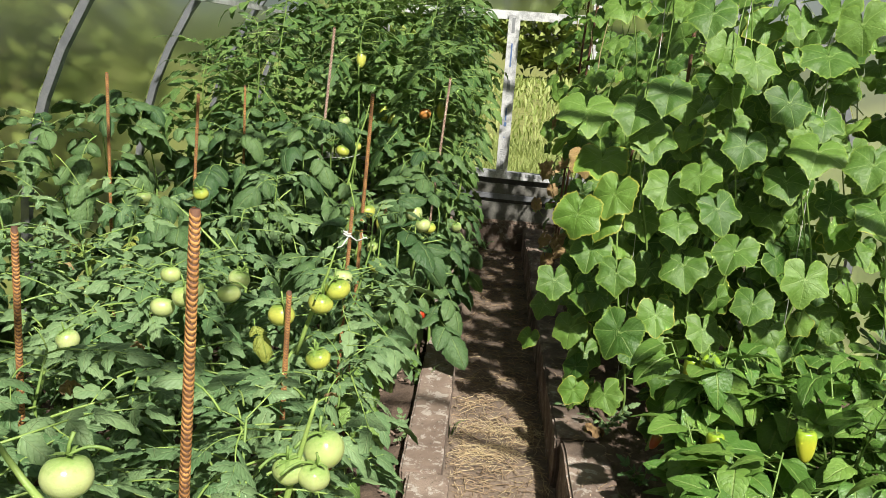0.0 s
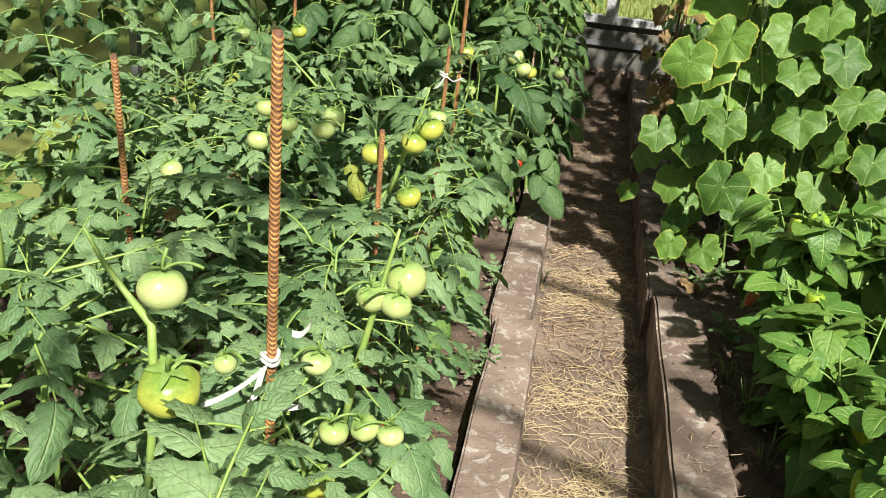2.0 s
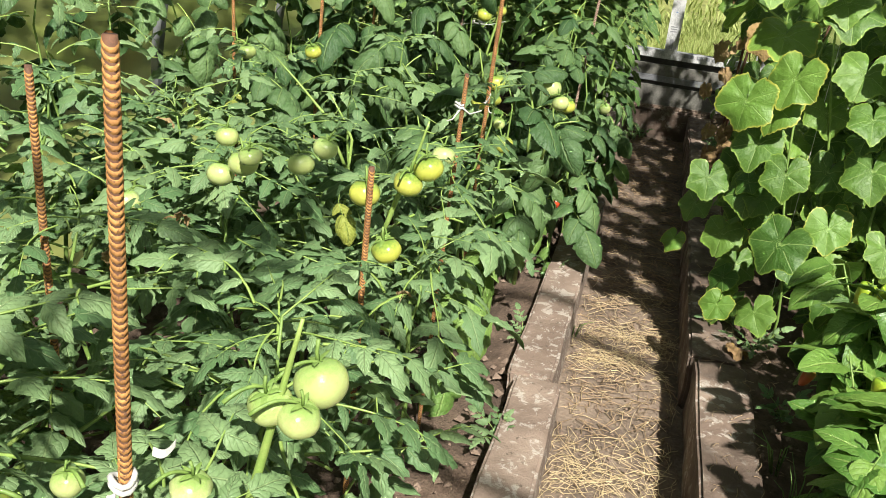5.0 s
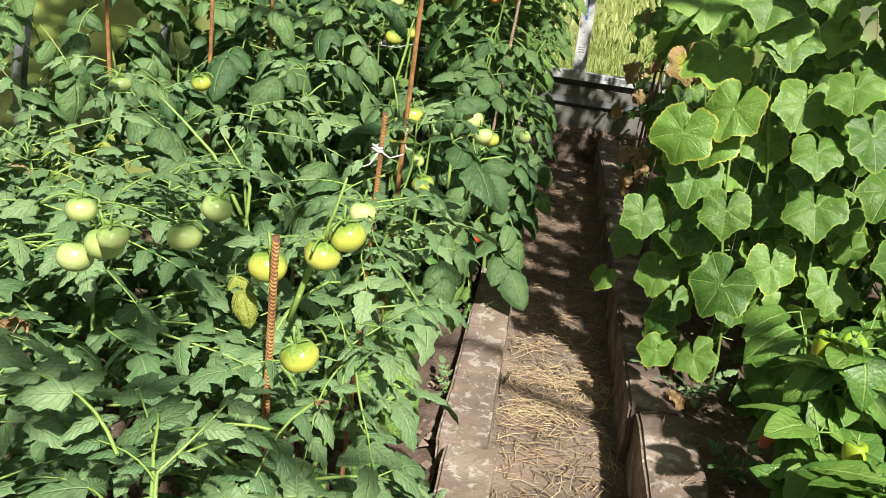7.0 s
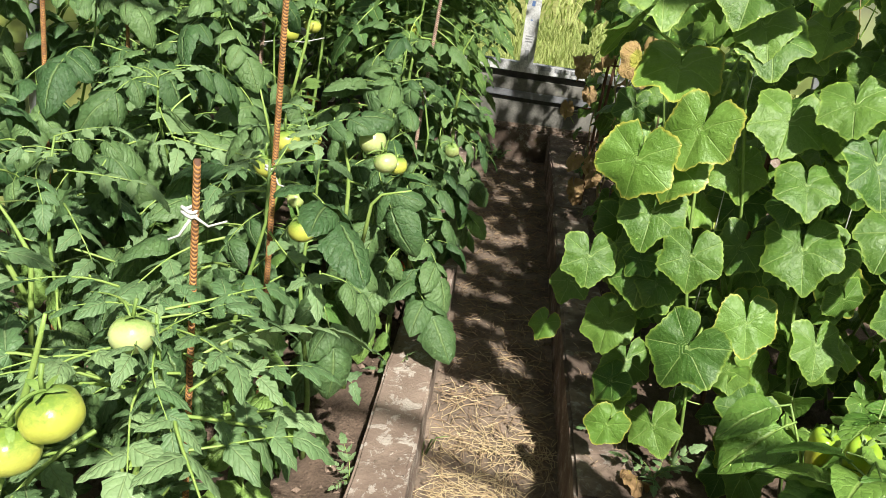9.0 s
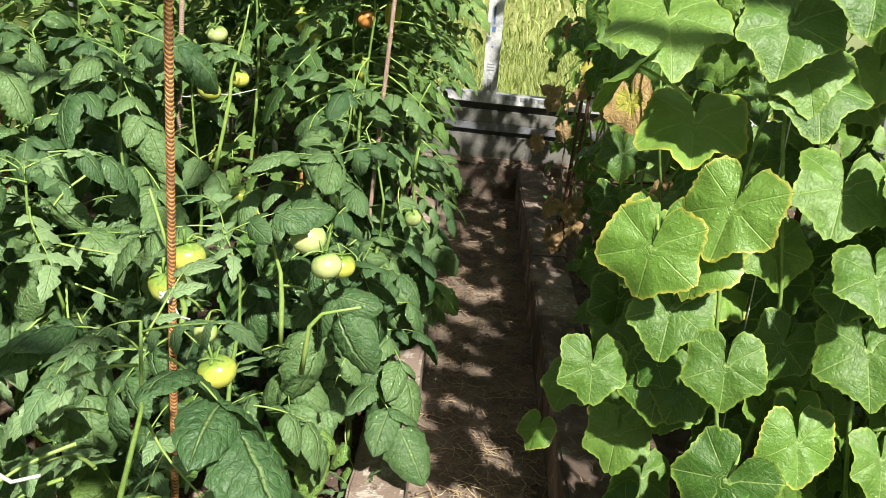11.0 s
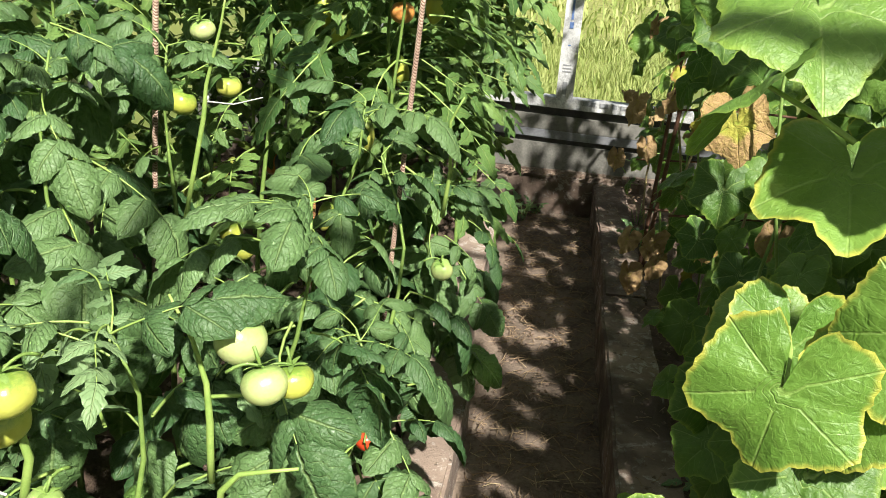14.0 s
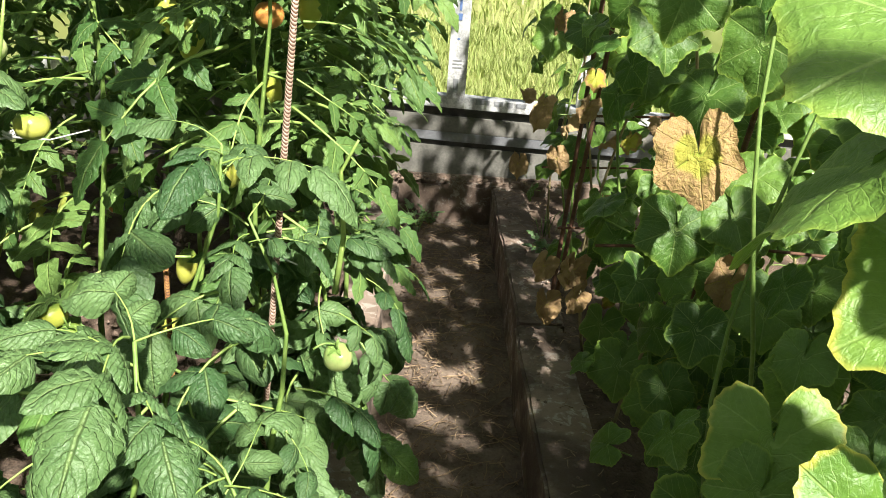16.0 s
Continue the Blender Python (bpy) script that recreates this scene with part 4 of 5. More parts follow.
# ---- rebar stakes and ties ----
def rebar(points_top, base, radius, label, group, coat=None):
    top, foot = Vector(points_top), Vector(base)
    st = thing("rebar_stake", foot, label, "stake", group)
    d = top - foot
    n = 14
    pts = [d * (i / n) for i in range(n + 1)]
    part("bar", tube(pts, radius, 10).mesh("bar", RUST_DARK), st)
    s = Sheet()
    length, axis = d.length, d.normalized()
    side = axis.orthogonal().normalized()
    up = axis.cross(side)
    rings = int(length / 0.0057)
    for k in range(rings):
        c = axis * (0.0057 * (k + 0.5))
        vs, fs = [], []
        for i in range(10):
            a = math.tau * i / 10
            o = side * math.cos(a) + up * math.sin(a)
            sk = axis * (0.0042 * math.sin(a))
            for dr, dz in ((-0.0002, -0.0024), (0.0010, -0.0009), (0.0010, 0.0009), (-0.0002, 0.0024)):
                vs.append(c + sk + o * (radius + dr - 0.0002) + axis * dz)
        for i in range(10):
            a, b = 4 * i, 4 * ((i + 1) % 10)
            fs += [(a + j, b + j, b + j + 1, a + j + 1) for j in range(3)]
        s.add(vs, fs)
    part("ribs", s.mesh("ribs", coat or RUST), st)
    return st


for x, y, z, dx, dy, r in ((0.049, 1.112, 1.238, -0.05, 0.0, 0.0058), (-0.035, 2.84, 1.24, -0.05, 0.02, 0.006), (-0.002, 2.34, 1.0, -0.04, 0.0, 0.0048), (-0.048, 1.9, 0.915, -0.03, 0.02, 0.0058), (0.14, 3.9, 1.26, -0.09, 0.0, 0.0055),
                           (-0.70, 3.25, 1.17, -0.05, 0.0, 0.006), (-0.58, 3.4, 1.2, -0.01, 0.0, 0.0045), (-0.345, 3.85, 1.43, -0.10, 0.0, 0.0062), (-0.35, 1.5, 1.105, -0.02, 0.0, 0.0055), (-1.0, 3.2, 1.22, 0.0, 0.0, 0.006), (-0.12, 4.05, 0.7, 0.0, 0.0, 0.005)):
    rebar((x, y, z), (x + dx, y + dy, 0.04), r * 0.82, "pale pinkish weathered rebar stake among the tomatoes" if abs(y - 3.87) < 0.05 else "ribbed rusty rebar stake pushed into the tomato bed", "rebar stakes", RUST_PALE if abs(y - 3.87) < 0.05 else None)


def tie(at, ends, label="white cord knotted round a stake"):
    """A knotted strip of white cord: wraps round the bar, and loose ends."""
    t = thing("plant_tie", at, label, "tie", "white plant ties")
    for k in range(2):
        ring = [(0.009 * math.cos(a), 0.009 * math.sin(a), 0.006 * k + 0.003 * math.sin(a * 2)) for a in [math.tau * i / 12 for i in range(13)]]
        part("wrap", tube(ring, 0.0026, 5).mesh("wrap", CORD), t)
    for e in ends:
        mid = Vector(e) * 0.5 + Vector((0, 0, -0.012))
        part("loose_end", tube([(0.006, -0.006, 0), mid, e], [0.0022, 0.0018, 0.0014], 5).mesh("loose_end", CORD), t)


tie((0.034, 1.110, 0.895), ())


def tape(a, b, width, label="flat white tape tying a tomato stem to its stake"):
    """A flat strip of white tape, slightly sagging and twisted, between two places."""
    a, b = Vector(a), Vector(b)
    t = thing("plant_tape", a, label, "tie", "white tapes")
    d = b - a
    s = Sheet()
    vs = []
    for i in range(7):
        f = i / 6
        side = (Vector((0, 0.25, 1)) if abs(d.x) > abs(d.z) else Vector((1, 0.25, 0))).normalized() * width * 0.5
        c = d * f + Vector((0, 0, -0.006 * math.sin(math.pi * f)))
        n = Vector((0, -0.0007, 0))
        vs += [c - side + n, c + side + n, c + side - n, c - side - n]
    fs = [(4 * i + k, 4 * i + (k + 1) % 4, 4 * i + 4 + (k + 1) % 4, 4 * i + 4 + k) for i in range(6) for k in range(4)] + [(0, 1, 2, 3), (27, 26, 25, 24)]
    s.add(vs, fs)
    part("strip", s.mesh("strip", CORD, smooth=False), t)


tape((0.034, 1.100, 0.892), (-0.038, 1.09, 0.836), 0.0065)
tape((0.030, 1.100, 0.890), (0.016, 1.09, 0.844), 0.0065)
tape((0.011, 1.10, 0.842), (0.072, 1.12, 0.838), 0.0065)
tape((0.055, 1.12, 0.925), (0.075, 1.12, 0.938), 0.0065)
tie((0.022, 1.112, 0.72), ((0.03, -0.03, -0.04),))
tie((-0.06, 2.85, 0.83), ((0.02, -0.03, 0.03), (0.03, 0.0, -0.03)))
tie((-0.012, 2.34, 0.93), ((0.05, -0.01, 0.0), (-0.02, -0.02, -0.03)))
tie((0.098, 3.9, 0.785), ((0.04, -0.02, -0.03),))
tie((-0.40, 4.12, 0.86), ((0.14, 0.0, 0.02), (-0.12, 0.0, -0.01)))


# ---- cucumbers ----
def leaf_matrix(at, face, spin, size):
    """A leaf whose upper face looks along face, tip downwards turned by spin degrees."""
    n = Vector(face).normalized()
    tip = Vector((0, 0, -1)) - n * Vector((0, 0, -1)).dot(n)
    tip = tip.normalized() if tip.length > 0.05 else Vector((0, -1, 0))
    right = tip.cross(n)
    m = Matrix((right, tip, n)).transposed().to_4x4()
    return Matrix.Translation(at) @ m @ pose(0, 0, 0, 0, 0, spin) @ Matrix.Scale(size, 4)


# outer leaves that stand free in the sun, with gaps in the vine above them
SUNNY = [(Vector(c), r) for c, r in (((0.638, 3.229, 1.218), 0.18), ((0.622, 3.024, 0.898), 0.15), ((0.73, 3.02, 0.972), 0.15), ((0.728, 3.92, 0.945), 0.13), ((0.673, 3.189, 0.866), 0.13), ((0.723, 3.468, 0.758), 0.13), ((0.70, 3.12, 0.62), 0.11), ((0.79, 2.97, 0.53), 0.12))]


WITHERED = Vector((0.728, 3.9, 0.945))


def shades(at):
    """Whether a leaf there would cover one of the free-standing leaves, or hang close before the withered one."""
    v = Vector(at) - WITHERED
    way = Vector((-0.29, -0.91, 0.27))
    k = v.dot(way)
    if 0.02 < k < 0.7 and (v - way * k).length < 0.10:
        return True
    for c, spread in SUNNY:
        v = Vector(at) - c
        k = v.dot(sun_dir)
        if 0.05 < k < 2.0 and (v - sun_dir * k).length < spread:
            return True
    return False


cucumbers = []
rnd = random.Random(8)
ROW = [(0.84, 3.16), (1.10, 3.14), (1.36, 3.10), (1.66, 3.05), (1.92, 3.05), (1.3, 3.45), (1.65, 3.5), (0.84, 3.85), (0.86, 4.35), (0.85, 4.85), (0.86, 5.35), (0.88, 5.8), (1.35, 3.6), (1.45, 4.3), (1.45, 5.0), (1.5, 5.6)]
for n, (x, y) in enumerate(ROW):
    plant = thing("cucumber_plant", (x, y, 0.10), "cucumber vine with large lobed leaves climbing a string" if y < 3.7 else "thin cucumber vine with yellow and withered lower leaves", "cucumber plant", "cucumber vines")
    cucumbers.append(plant)
    top = 2.0 if abs(x - XC) < 1.0 else 1.55
    for v in range(2):
        ph = rnd.uniform(0, 6)
        pts = [Vector((0.05 * math.sin(9 * t + ph) + 0.03 * (v - 0.5), 0.05 * math.cos(8 * t + ph), (top - 0.1) * t)) for t in [i / 16 for i in range(17)]]
        part("vine", tube(pts, [0.0046 - 0.0002 * i for i in range(17)], 6).mesh("vine", STEM if y < 4 or v else DRY_STEM), plant)
    if y < 3.3:
        part("string", tube([(0, 0, 0), (0, 0, top - 0.05)], 0.0012, 4).mesh("string", CORD), plant)
    front = y < 3.2
    sparse = y > 3.6 and x < 1.2
    count = 74 if front else ((12 if y < 4.0 else 46) if sparse else 60)
    for k in range(count):
        t = (k + rnd.random()) / count
        z = 0.05 + (top - 0.1) * t
        if sparse:
            z = 0.10 + (top - 0.15) * t ** 0.75
        if front and x < 1.0 and z > 0.95 and rnd.random() < 0.6:
            continue
        az = rnd.gauss(-90 if front else 180, 55)
        d = Vector((math.cos(radians(az)), math.sin(radians(az)), 0))
        reach = rnd.uniform(0.03, 0.20)
        p = d * reach + Vector((rnd.uniform(-0.14, 0.14), 0, z))
        if x + p.x < 0.66:
            p.x = 0.66 - x + rnd.uniform(0, 0.05)
        if front and y + p.y < 3.08:
            p.y = 3.06 - y + rnd.uniform(0, 0.16)
        if shades(p + plant.location):
            continue
        face = d * rnd.uniform(0.5, 1.0) + Vector((rnd.uniform(-0.3, 0.1), rnd.uniform(-0.5, 0.1), rnd.uniform(0.1, 1.1)))
        size = rnd.uniform(0.075, 0.135) * (0.9 if sparse else 1.0)
        low = z < 0.85
        roll = rnd.random()
        if sparse and low and roll < 0.28:
            me, name = (CUC_DRY if roll < 0.15 else CUC_YELLOW)[rnd.randrange(3)], "withered_leaf"
            size *= 0.72
        elif roll > 0.93:
            me, name = CUC_EDGED[rnd.randrange(3)], "leaf"
        else:
            me, name = CUC_LEAVES[rnd.randrange(7)], "leaf"
        part(name, me, plant, leaf_matrix(p, face, rnd.gauss(0, 34), size))

for x, y, n in ((1.0, 3.6, 40), (1.15, 4.05, 46), (1.02, 4.5, 44), (1.2, 5.0, 40), (1.0, 5.5, 30), (1.5, 3.9, 36)):
    plant = thing("cucumber_plant", (x, y, 0.10), "low cucumber side shoots sprawling over the bed", "cucumber plant", "cucumber vines")
    cucumbers.append(plant)
    pts = [Vector((0.12 * math.sin(5 * t + x), 0.12 * math.cos(6 * t + y) - 0.12, 0.6 * t)) for t in [i / 10 for i in range(11)]]
    part("vine", tube(pts, 0.004, 5).mesh("vine", STEM), plant)
    for k in range(n):
        p = Vector((rnd.gauss(0, 0.14), rnd.gauss(0, 0.2), rnd.uniform(0.06, 0.68)))
        p.x = max(p.x, 0.74 - x)
        face = Vector((-0.45 + rnd.uniform(-0.4, 0.4), -0.45 + rnd.uniform(-0.4, 0.4), rnd.uniform(0.4, 1.0)))
        part("leaf", CUC_LEAVES[rnd.randrange(7)], plant, leaf_matrix(p, face, rnd.uniform(-80, 80), rnd.uniform(0.07, 0.14)))

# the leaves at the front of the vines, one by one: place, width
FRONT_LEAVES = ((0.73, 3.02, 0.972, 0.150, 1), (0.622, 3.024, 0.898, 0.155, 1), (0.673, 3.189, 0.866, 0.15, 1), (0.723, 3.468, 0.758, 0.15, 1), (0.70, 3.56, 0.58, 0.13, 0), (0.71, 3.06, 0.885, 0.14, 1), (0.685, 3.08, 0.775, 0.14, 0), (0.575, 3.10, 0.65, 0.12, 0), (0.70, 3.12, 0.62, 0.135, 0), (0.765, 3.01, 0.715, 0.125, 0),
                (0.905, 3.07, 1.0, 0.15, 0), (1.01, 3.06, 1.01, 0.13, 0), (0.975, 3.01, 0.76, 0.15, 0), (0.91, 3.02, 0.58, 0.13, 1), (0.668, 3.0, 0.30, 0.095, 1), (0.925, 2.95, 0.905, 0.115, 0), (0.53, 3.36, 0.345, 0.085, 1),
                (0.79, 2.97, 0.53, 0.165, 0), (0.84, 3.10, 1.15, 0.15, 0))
HIGH_LEAVES = ((0.638, 3.229, 1.218, 0.205, 0), (0.707, 3.224, 1.054, 0.19, 1), (0.89, 2.76, 1.29, 0.16, 0), (0.66, 3.2, 0.45, 0.13, 0), (0.72, 3.2, 0.36, 0.13, 0), (0.57, 3.3, 0.5, 0.10, 0), (0.65, 3.0, 1.36, 0.15, 0), (0.78, 2.85, 1.42, 0.16, 0))
FACE_LEAVES = ((0.76, 2.97, 1.43, 0.17), (0.95, 2.98, 1.54, 0.14), (1.09, 2.97, 1.41, 0.14), (1.2, 2.95, 1.3, 0.14), (1.3, 2.97, 1.44, 0.17), (0.65, 2.99, 1.28, 0.13), (0.69, 2.98, 1.13, 0.13), (0.89, 2.98, 1.04, 0.13), (1.1, 2.97, 1.16, 0.13),
               (1.31, 2.95, 1.16, 0.18), (1.49, 2.97, 1.13, 0.15), (1.34, 2.95, 0.76, 0.15), (0.98, 2.98, 1.06, 0.13), (1.04, 2.96, 0.96, 0.14), (1.38, 2.97, 1.54, 0.15), (1.24, 2.98, 1.06, 0.13), (1.53, 2.95, 0.99, 0.17), (0.66, 3.0, 1.5, 0.14), (1.12, 2.97, 0.83, 0.14), (1.2, 2.97, 0.66, 0.13))
PATH_LEAVES = ((0.68, 5.2, 0.96, 0.12), (0.74, 5.0, 1.01, 0.12), (0.77, 4.4, 1.01, 0.14), (0.83, 4.2, 1.0, 0.14), (0.75, 4.0, 0.81, 0.13), (0.81, 4.4, 0.32, 0.14), (0.85, 4.2, 0.36, 0.15), (0.84, 4.0, 0.84, 0.12), (0.93, 4.0, 0.67, 0.12), (0.93, 4.2, 0.47, 0.14),
               (0.73, 4.2, 1.11, 0.13), (0.70, 4.0, 1.19, 0.14), (0.83, 4.0, 1.12, 0.14), (0.78, 3.8, 0.35, 0.13), (0.75, 3.6, 0.42, 0.12), (0.80, 3.7, 0.25, 0.13))
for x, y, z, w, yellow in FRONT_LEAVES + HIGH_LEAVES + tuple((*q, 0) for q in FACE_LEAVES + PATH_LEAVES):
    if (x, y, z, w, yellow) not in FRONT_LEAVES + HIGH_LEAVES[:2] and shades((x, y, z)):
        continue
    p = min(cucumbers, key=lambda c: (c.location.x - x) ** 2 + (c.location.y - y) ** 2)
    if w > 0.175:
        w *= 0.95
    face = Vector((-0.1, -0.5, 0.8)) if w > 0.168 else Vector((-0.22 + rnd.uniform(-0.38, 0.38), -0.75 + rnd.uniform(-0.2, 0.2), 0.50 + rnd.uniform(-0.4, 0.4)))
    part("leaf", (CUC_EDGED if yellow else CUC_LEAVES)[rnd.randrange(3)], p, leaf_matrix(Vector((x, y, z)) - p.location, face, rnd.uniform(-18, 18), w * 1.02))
# leaves added sunward to shade the second high leaf, a leaf hanging edge-on under the highest one, and the low leaves
# that hide the trellis, with more that thicken the vines and shade the path
p = min(cucumbers, key=lambda c: (c.location.x - 0.77) ** 2 + (c.location.y - 3.1) ** 2)
for at, w in (((0.775, 3.064, 1.234), 0.15), ((0.82, 3.10, 1.17), 0.13), ((0.86, 3.02, 1.30), 0.14)):
    part("leaf", CUC_LEAVES[4], p, leaf_matrix(Vector(at) - p.location, (-0.1, -0.6, 0.6), rnd.uniform(-20, 20), w))
p = min(cucumbers, key=lambda c: (c.location.x - 0.6) ** 2 + (c.location.y - 3.2) ** 2)
part("leaf", CUC_LEAVES[2], p, leaf_matrix(Vector((0.60, 3.21, 1.14)) - p.location, (-0.6, 0.3, 0.75), 0, 0.17))
for k in range(345):
    if k < 44:
        x, y, z, w = rnd.uniform(0.80, 1.12), rnd.uniform(3.75, 4.75), rnd.uniform(0.18, 0.66), rnd.uniform(0.08, 0.125)
    elif k < 96:
        x, y, z, w = rnd.uniform(0.92, 1.55), rnd.uniform(4.2, 5.7), rnd.uniform(0.5, 1.55), rnd.uniform(0.08, 0.13)
    elif k > 249:
        x, y, z, w = rnd.uniform(0.95, 1.95), rnd.uniform(3.12, 3.4), rnd.uniform(0.35, 1.5), rnd.uniform(0.07, 0.115)
    elif k < 150:
        x, y, z, w = rnd.uniform(0.70, 0.98), rnd.uniform(3.14, 3.62), rnd.uniform(0.3, 1.3), rnd.uniform(0.08, 0.12)
    else:
        x, y, z, w = rnd.uniform(0.84, 1.2), rnd.uniform(3.7, 5.7), rnd.uniform(0.75, 1.85), rnd.uniform(0.08, 0.13)
    if shades((x, y, z)):
        continue
    p = min(cucumbers, key=lambda c: (c.location.x - x) ** 2 + (c.location.y - y) ** 2)
    part("leaf", (CUC_EDGED if k % 9 == 0 else CUC_LEAVES)[k % 4], p, leaf_matrix(Vector((x, y, z)) - p.location, (-0.4 + rnd.uniform(-0.3, 0.3), -0.6 + rnd.uniform(-0.3, 0.3), 0.55), rnd.gauss(0, 25), w))
for x, y, z, w in ((0.728, 3.90, 0.965, 0.145), (0.68, 4.75, 0.30, 0.10), (0.70, 4.85, 0.24, 0.09), (0.72, 4.7, 0.42, 0.09), (0.70, 5.2, 1.0, 0.10), (0.68, 5.3, 0.7, 0.1), (0.66, 5.6, 0.45, 0.1),
                   (0.673, 5.2, 0.755, 0.085), (0.66, 4.75, 0.414, 0.09), (0.731, 4.7, 0.432, 0.1), (0.728, 4.6, 0.389, 0.08), (0.898, 4.1, 0.676, 0.11), (0.7, 5.0, 0.644, 0.09), (0.73, 4.8, 0.837, 0.08)):
    p = min(cucumbers, key=lambda c: (c.location.x - x) ** 2 + (c.location.y - y) ** 2)
    part("withered_leaf", CUC_WITHERING if w > 0.12 else CUC_DRY[rnd.randrange(3)], p, leaf_matrix(Vector((x, y, z)) - p.location, (-0.35, -0.8, 0.3), rnd.uniform(-20, 20), w))
for x, y, z, dx, dy in ((1.10, 4.44, 1.6, -0.19, 0.0), (0.80, 5.0, 1.8, -0.06, 0.05), (0.84, 4.9, 1.8, -0.10, 0.1), (1.0, 3.4, 1.9, 0.0, 0.05)):
    rebar((x, y, z), (x + dx, y + dy, 0.04), 0.006, "dark rusty rebar upright of the cucumber trellis", "trellis bars", RUST_DARK)
for y, z, x1 in ((4.44, 0.60, 1.45), (4.95, 0.45, 1.4), (4.95, 0.78, 1.35), (5.4, 0.5, 1.4)):
    rail = thing("trellis_rail", (0.72, y, z), "thin dark rusty crossbar tied across the cucumber trellis", "rail", "trellis rails")
    part("bar", tube([(0, 0, 0), (0.3, 0.02, 0.01), (x1 - 0.72, 0.0, 0.0)], 0.004, 6).mesh("bar", RUST_DARK), rail)


# ---- peppers ----
def pepper_plant(x, y, height, rnd):
    plant = thing("pepper_plant", (x, y, 0.08), "sweet pepper plant with glossy leaves beside the path", "pepper plant", "pepper plants")
    stems = []
    for k in range(4):
        a = rnd.uniform(0, 6.28)
        tipp = Vector((0.13 * math.cos(a), 0.13 * math.sin(a), height))
        pts = [Vector((tipp.x * t * t, tipp.y * t * t, tipp.z * t)) for t in [i / 7 for i in range(8)]]
        stems.append(pts)
        part("stem", tube(pts, [0.006 - 0.0006 * i for i in range(8)], 6).mesh("stem", STEM), plant)
    for k in range(84):
        pts = stems[k % 4]
        t = rnd.uniform(0.15, 1.0)
        i = min(6, int(t * 7))
        q = pts[i].lerp(pts[i + 1], t * 7 - i)
        az = rnd.uniform(0, 360)
        d = Vector((-math.sin(radians(az)), math.cos(radians(az)), 0))
        q = q + d * 0.03
        part("leaf", PEPPER_LEAVES[rnd.randrange(4)], plant, Matrix.Translation(q) @ pose(0, 0, 0, 0, 0, az) @ pose(0, 0, 0, rnd.uniform(-35, 30), rnd.uniform(-25, 25), 0) @ Matrix.Scale(rnd.uniform(0.075, 0.13), 4))
    return plant


rnd = random.Random(21)
peppers = [pepper_plant(x, y, h, rnd) for x, y, h in ((1.0, 2.6, 0.55), (0.96, 2.33, 0.42), (0.98, 2.06, 0.46), (0.98, 1.78, 0.46), (1.0, 1.5, 0.48), (1.0, 1.2, 0.5), (1.22, 2.68, 0.5), (1.5, 2.65, 0.55), (1.3, 2.4, 0.55), (1.35, 1.95, 0.5), (1.3, 1.5, 0.5), (1.65, 2.3, 0.55), (1.7, 1.7, 0.5), (1.05, 0.8, 0.5), (1.5, 1.0, 0.5))]
for x, y, z, w, red in ((0.965, 2.55, 0.585, 0.05, 0), (0.93, 2.6, 0.56, 0.045, 0), (0.95, 2.35, 0.45, 0.045, 0), (0.83, 2.48, 0.39, 0.028, 1), (1.0, 2.0, 0.35, 0.05, 0), (0.95, 1.8, 0.34, 0.05, 0), (1.15, 2.3, 0.5, 0.05, 0), (0.93, 1.4, 0.4, 0.05, 0), (1.2, 1.9, 0.45, 0.05, 0)):
    p = min(peppers, key=lambda c: (c.location.x - x) ** 2 + (c.location.y - y) ** 2)
    add_fruit(p, PEP_RED if red else PEP_YELLOW, (x, y, z), w, rnd, "pepper")


# ---- small weeds and grass along the kerb ----
def weed(x, y, z, rnd, count, size):
    w = thing("weed", (x, y, z), "small green weed growing by the kerb", "weed", "weeds by the kerb")
    for k in range(count):
        part("leaf", LEAF_CUT[rnd.randrange(6)], w, pose(0, 0, 0, 0, 0, 360 * k / count + rnd.uniform(-30, 30)) @ pose(0, 0, 0, rnd.uniform(20, 75), rnd.uniform(-20, 20), 0) @ Matrix.Scale(size * rnd.uniform(0.6, 1.2), 4))


def grass_tuft(x, y, z, rnd, count, height):
    g = thing("grass_tuft", (x, y, z), "thin tuft of grass growing by the kerb", "grass", "grass tufts")
    for k in range(count):
        a, b, h = rnd.uniform(0, 6.28), rnd.uniform(0.2, 0.8), height * rnd.uniform(0.5, 1.1)
        pts = [(0.015 * math.cos(a), 0.015 * math.sin(a), 0), (0.015 * math.cos(a) + b * h * 0.3 * math.cos(a), b * h * 0.3 * math.sin(a), h * 0.6), (b * h * math.cos(a), b * h * math.sin(a), h * 0.85)]
        part("blade", tube(pts, [0.0022, 0.0018, 0.0004], 3).mesh("blade", WEED_LEAF), g)


rnd = random.Random(33)
for x, y, z, n, size in ((0.80, 3.02, 0.16, 7, 0.45), (0.74, 3.2, 0.15, 6, 0.4), (0.86, 2.7, 0.13, 7, 0.4), (0.15, 3.36, 0.12, 6, 0.4), (0.12, 2.9, 0.12, 6, 0.35), (0.30, 6.15, -0.03, 7, 0.5), (0.36, 6.2, -0.03, 6, 0.4), (0.16, 2.35, 0.12, 6, 0.4), (0.86, 3.9, 0.13, 7, 0.5), (0.95, 4.7, 0.13, 7, 0.5), (0.8, 5.5, 0.13, 7, 0.5)):
    weed(x, y, z, rnd, n, size)
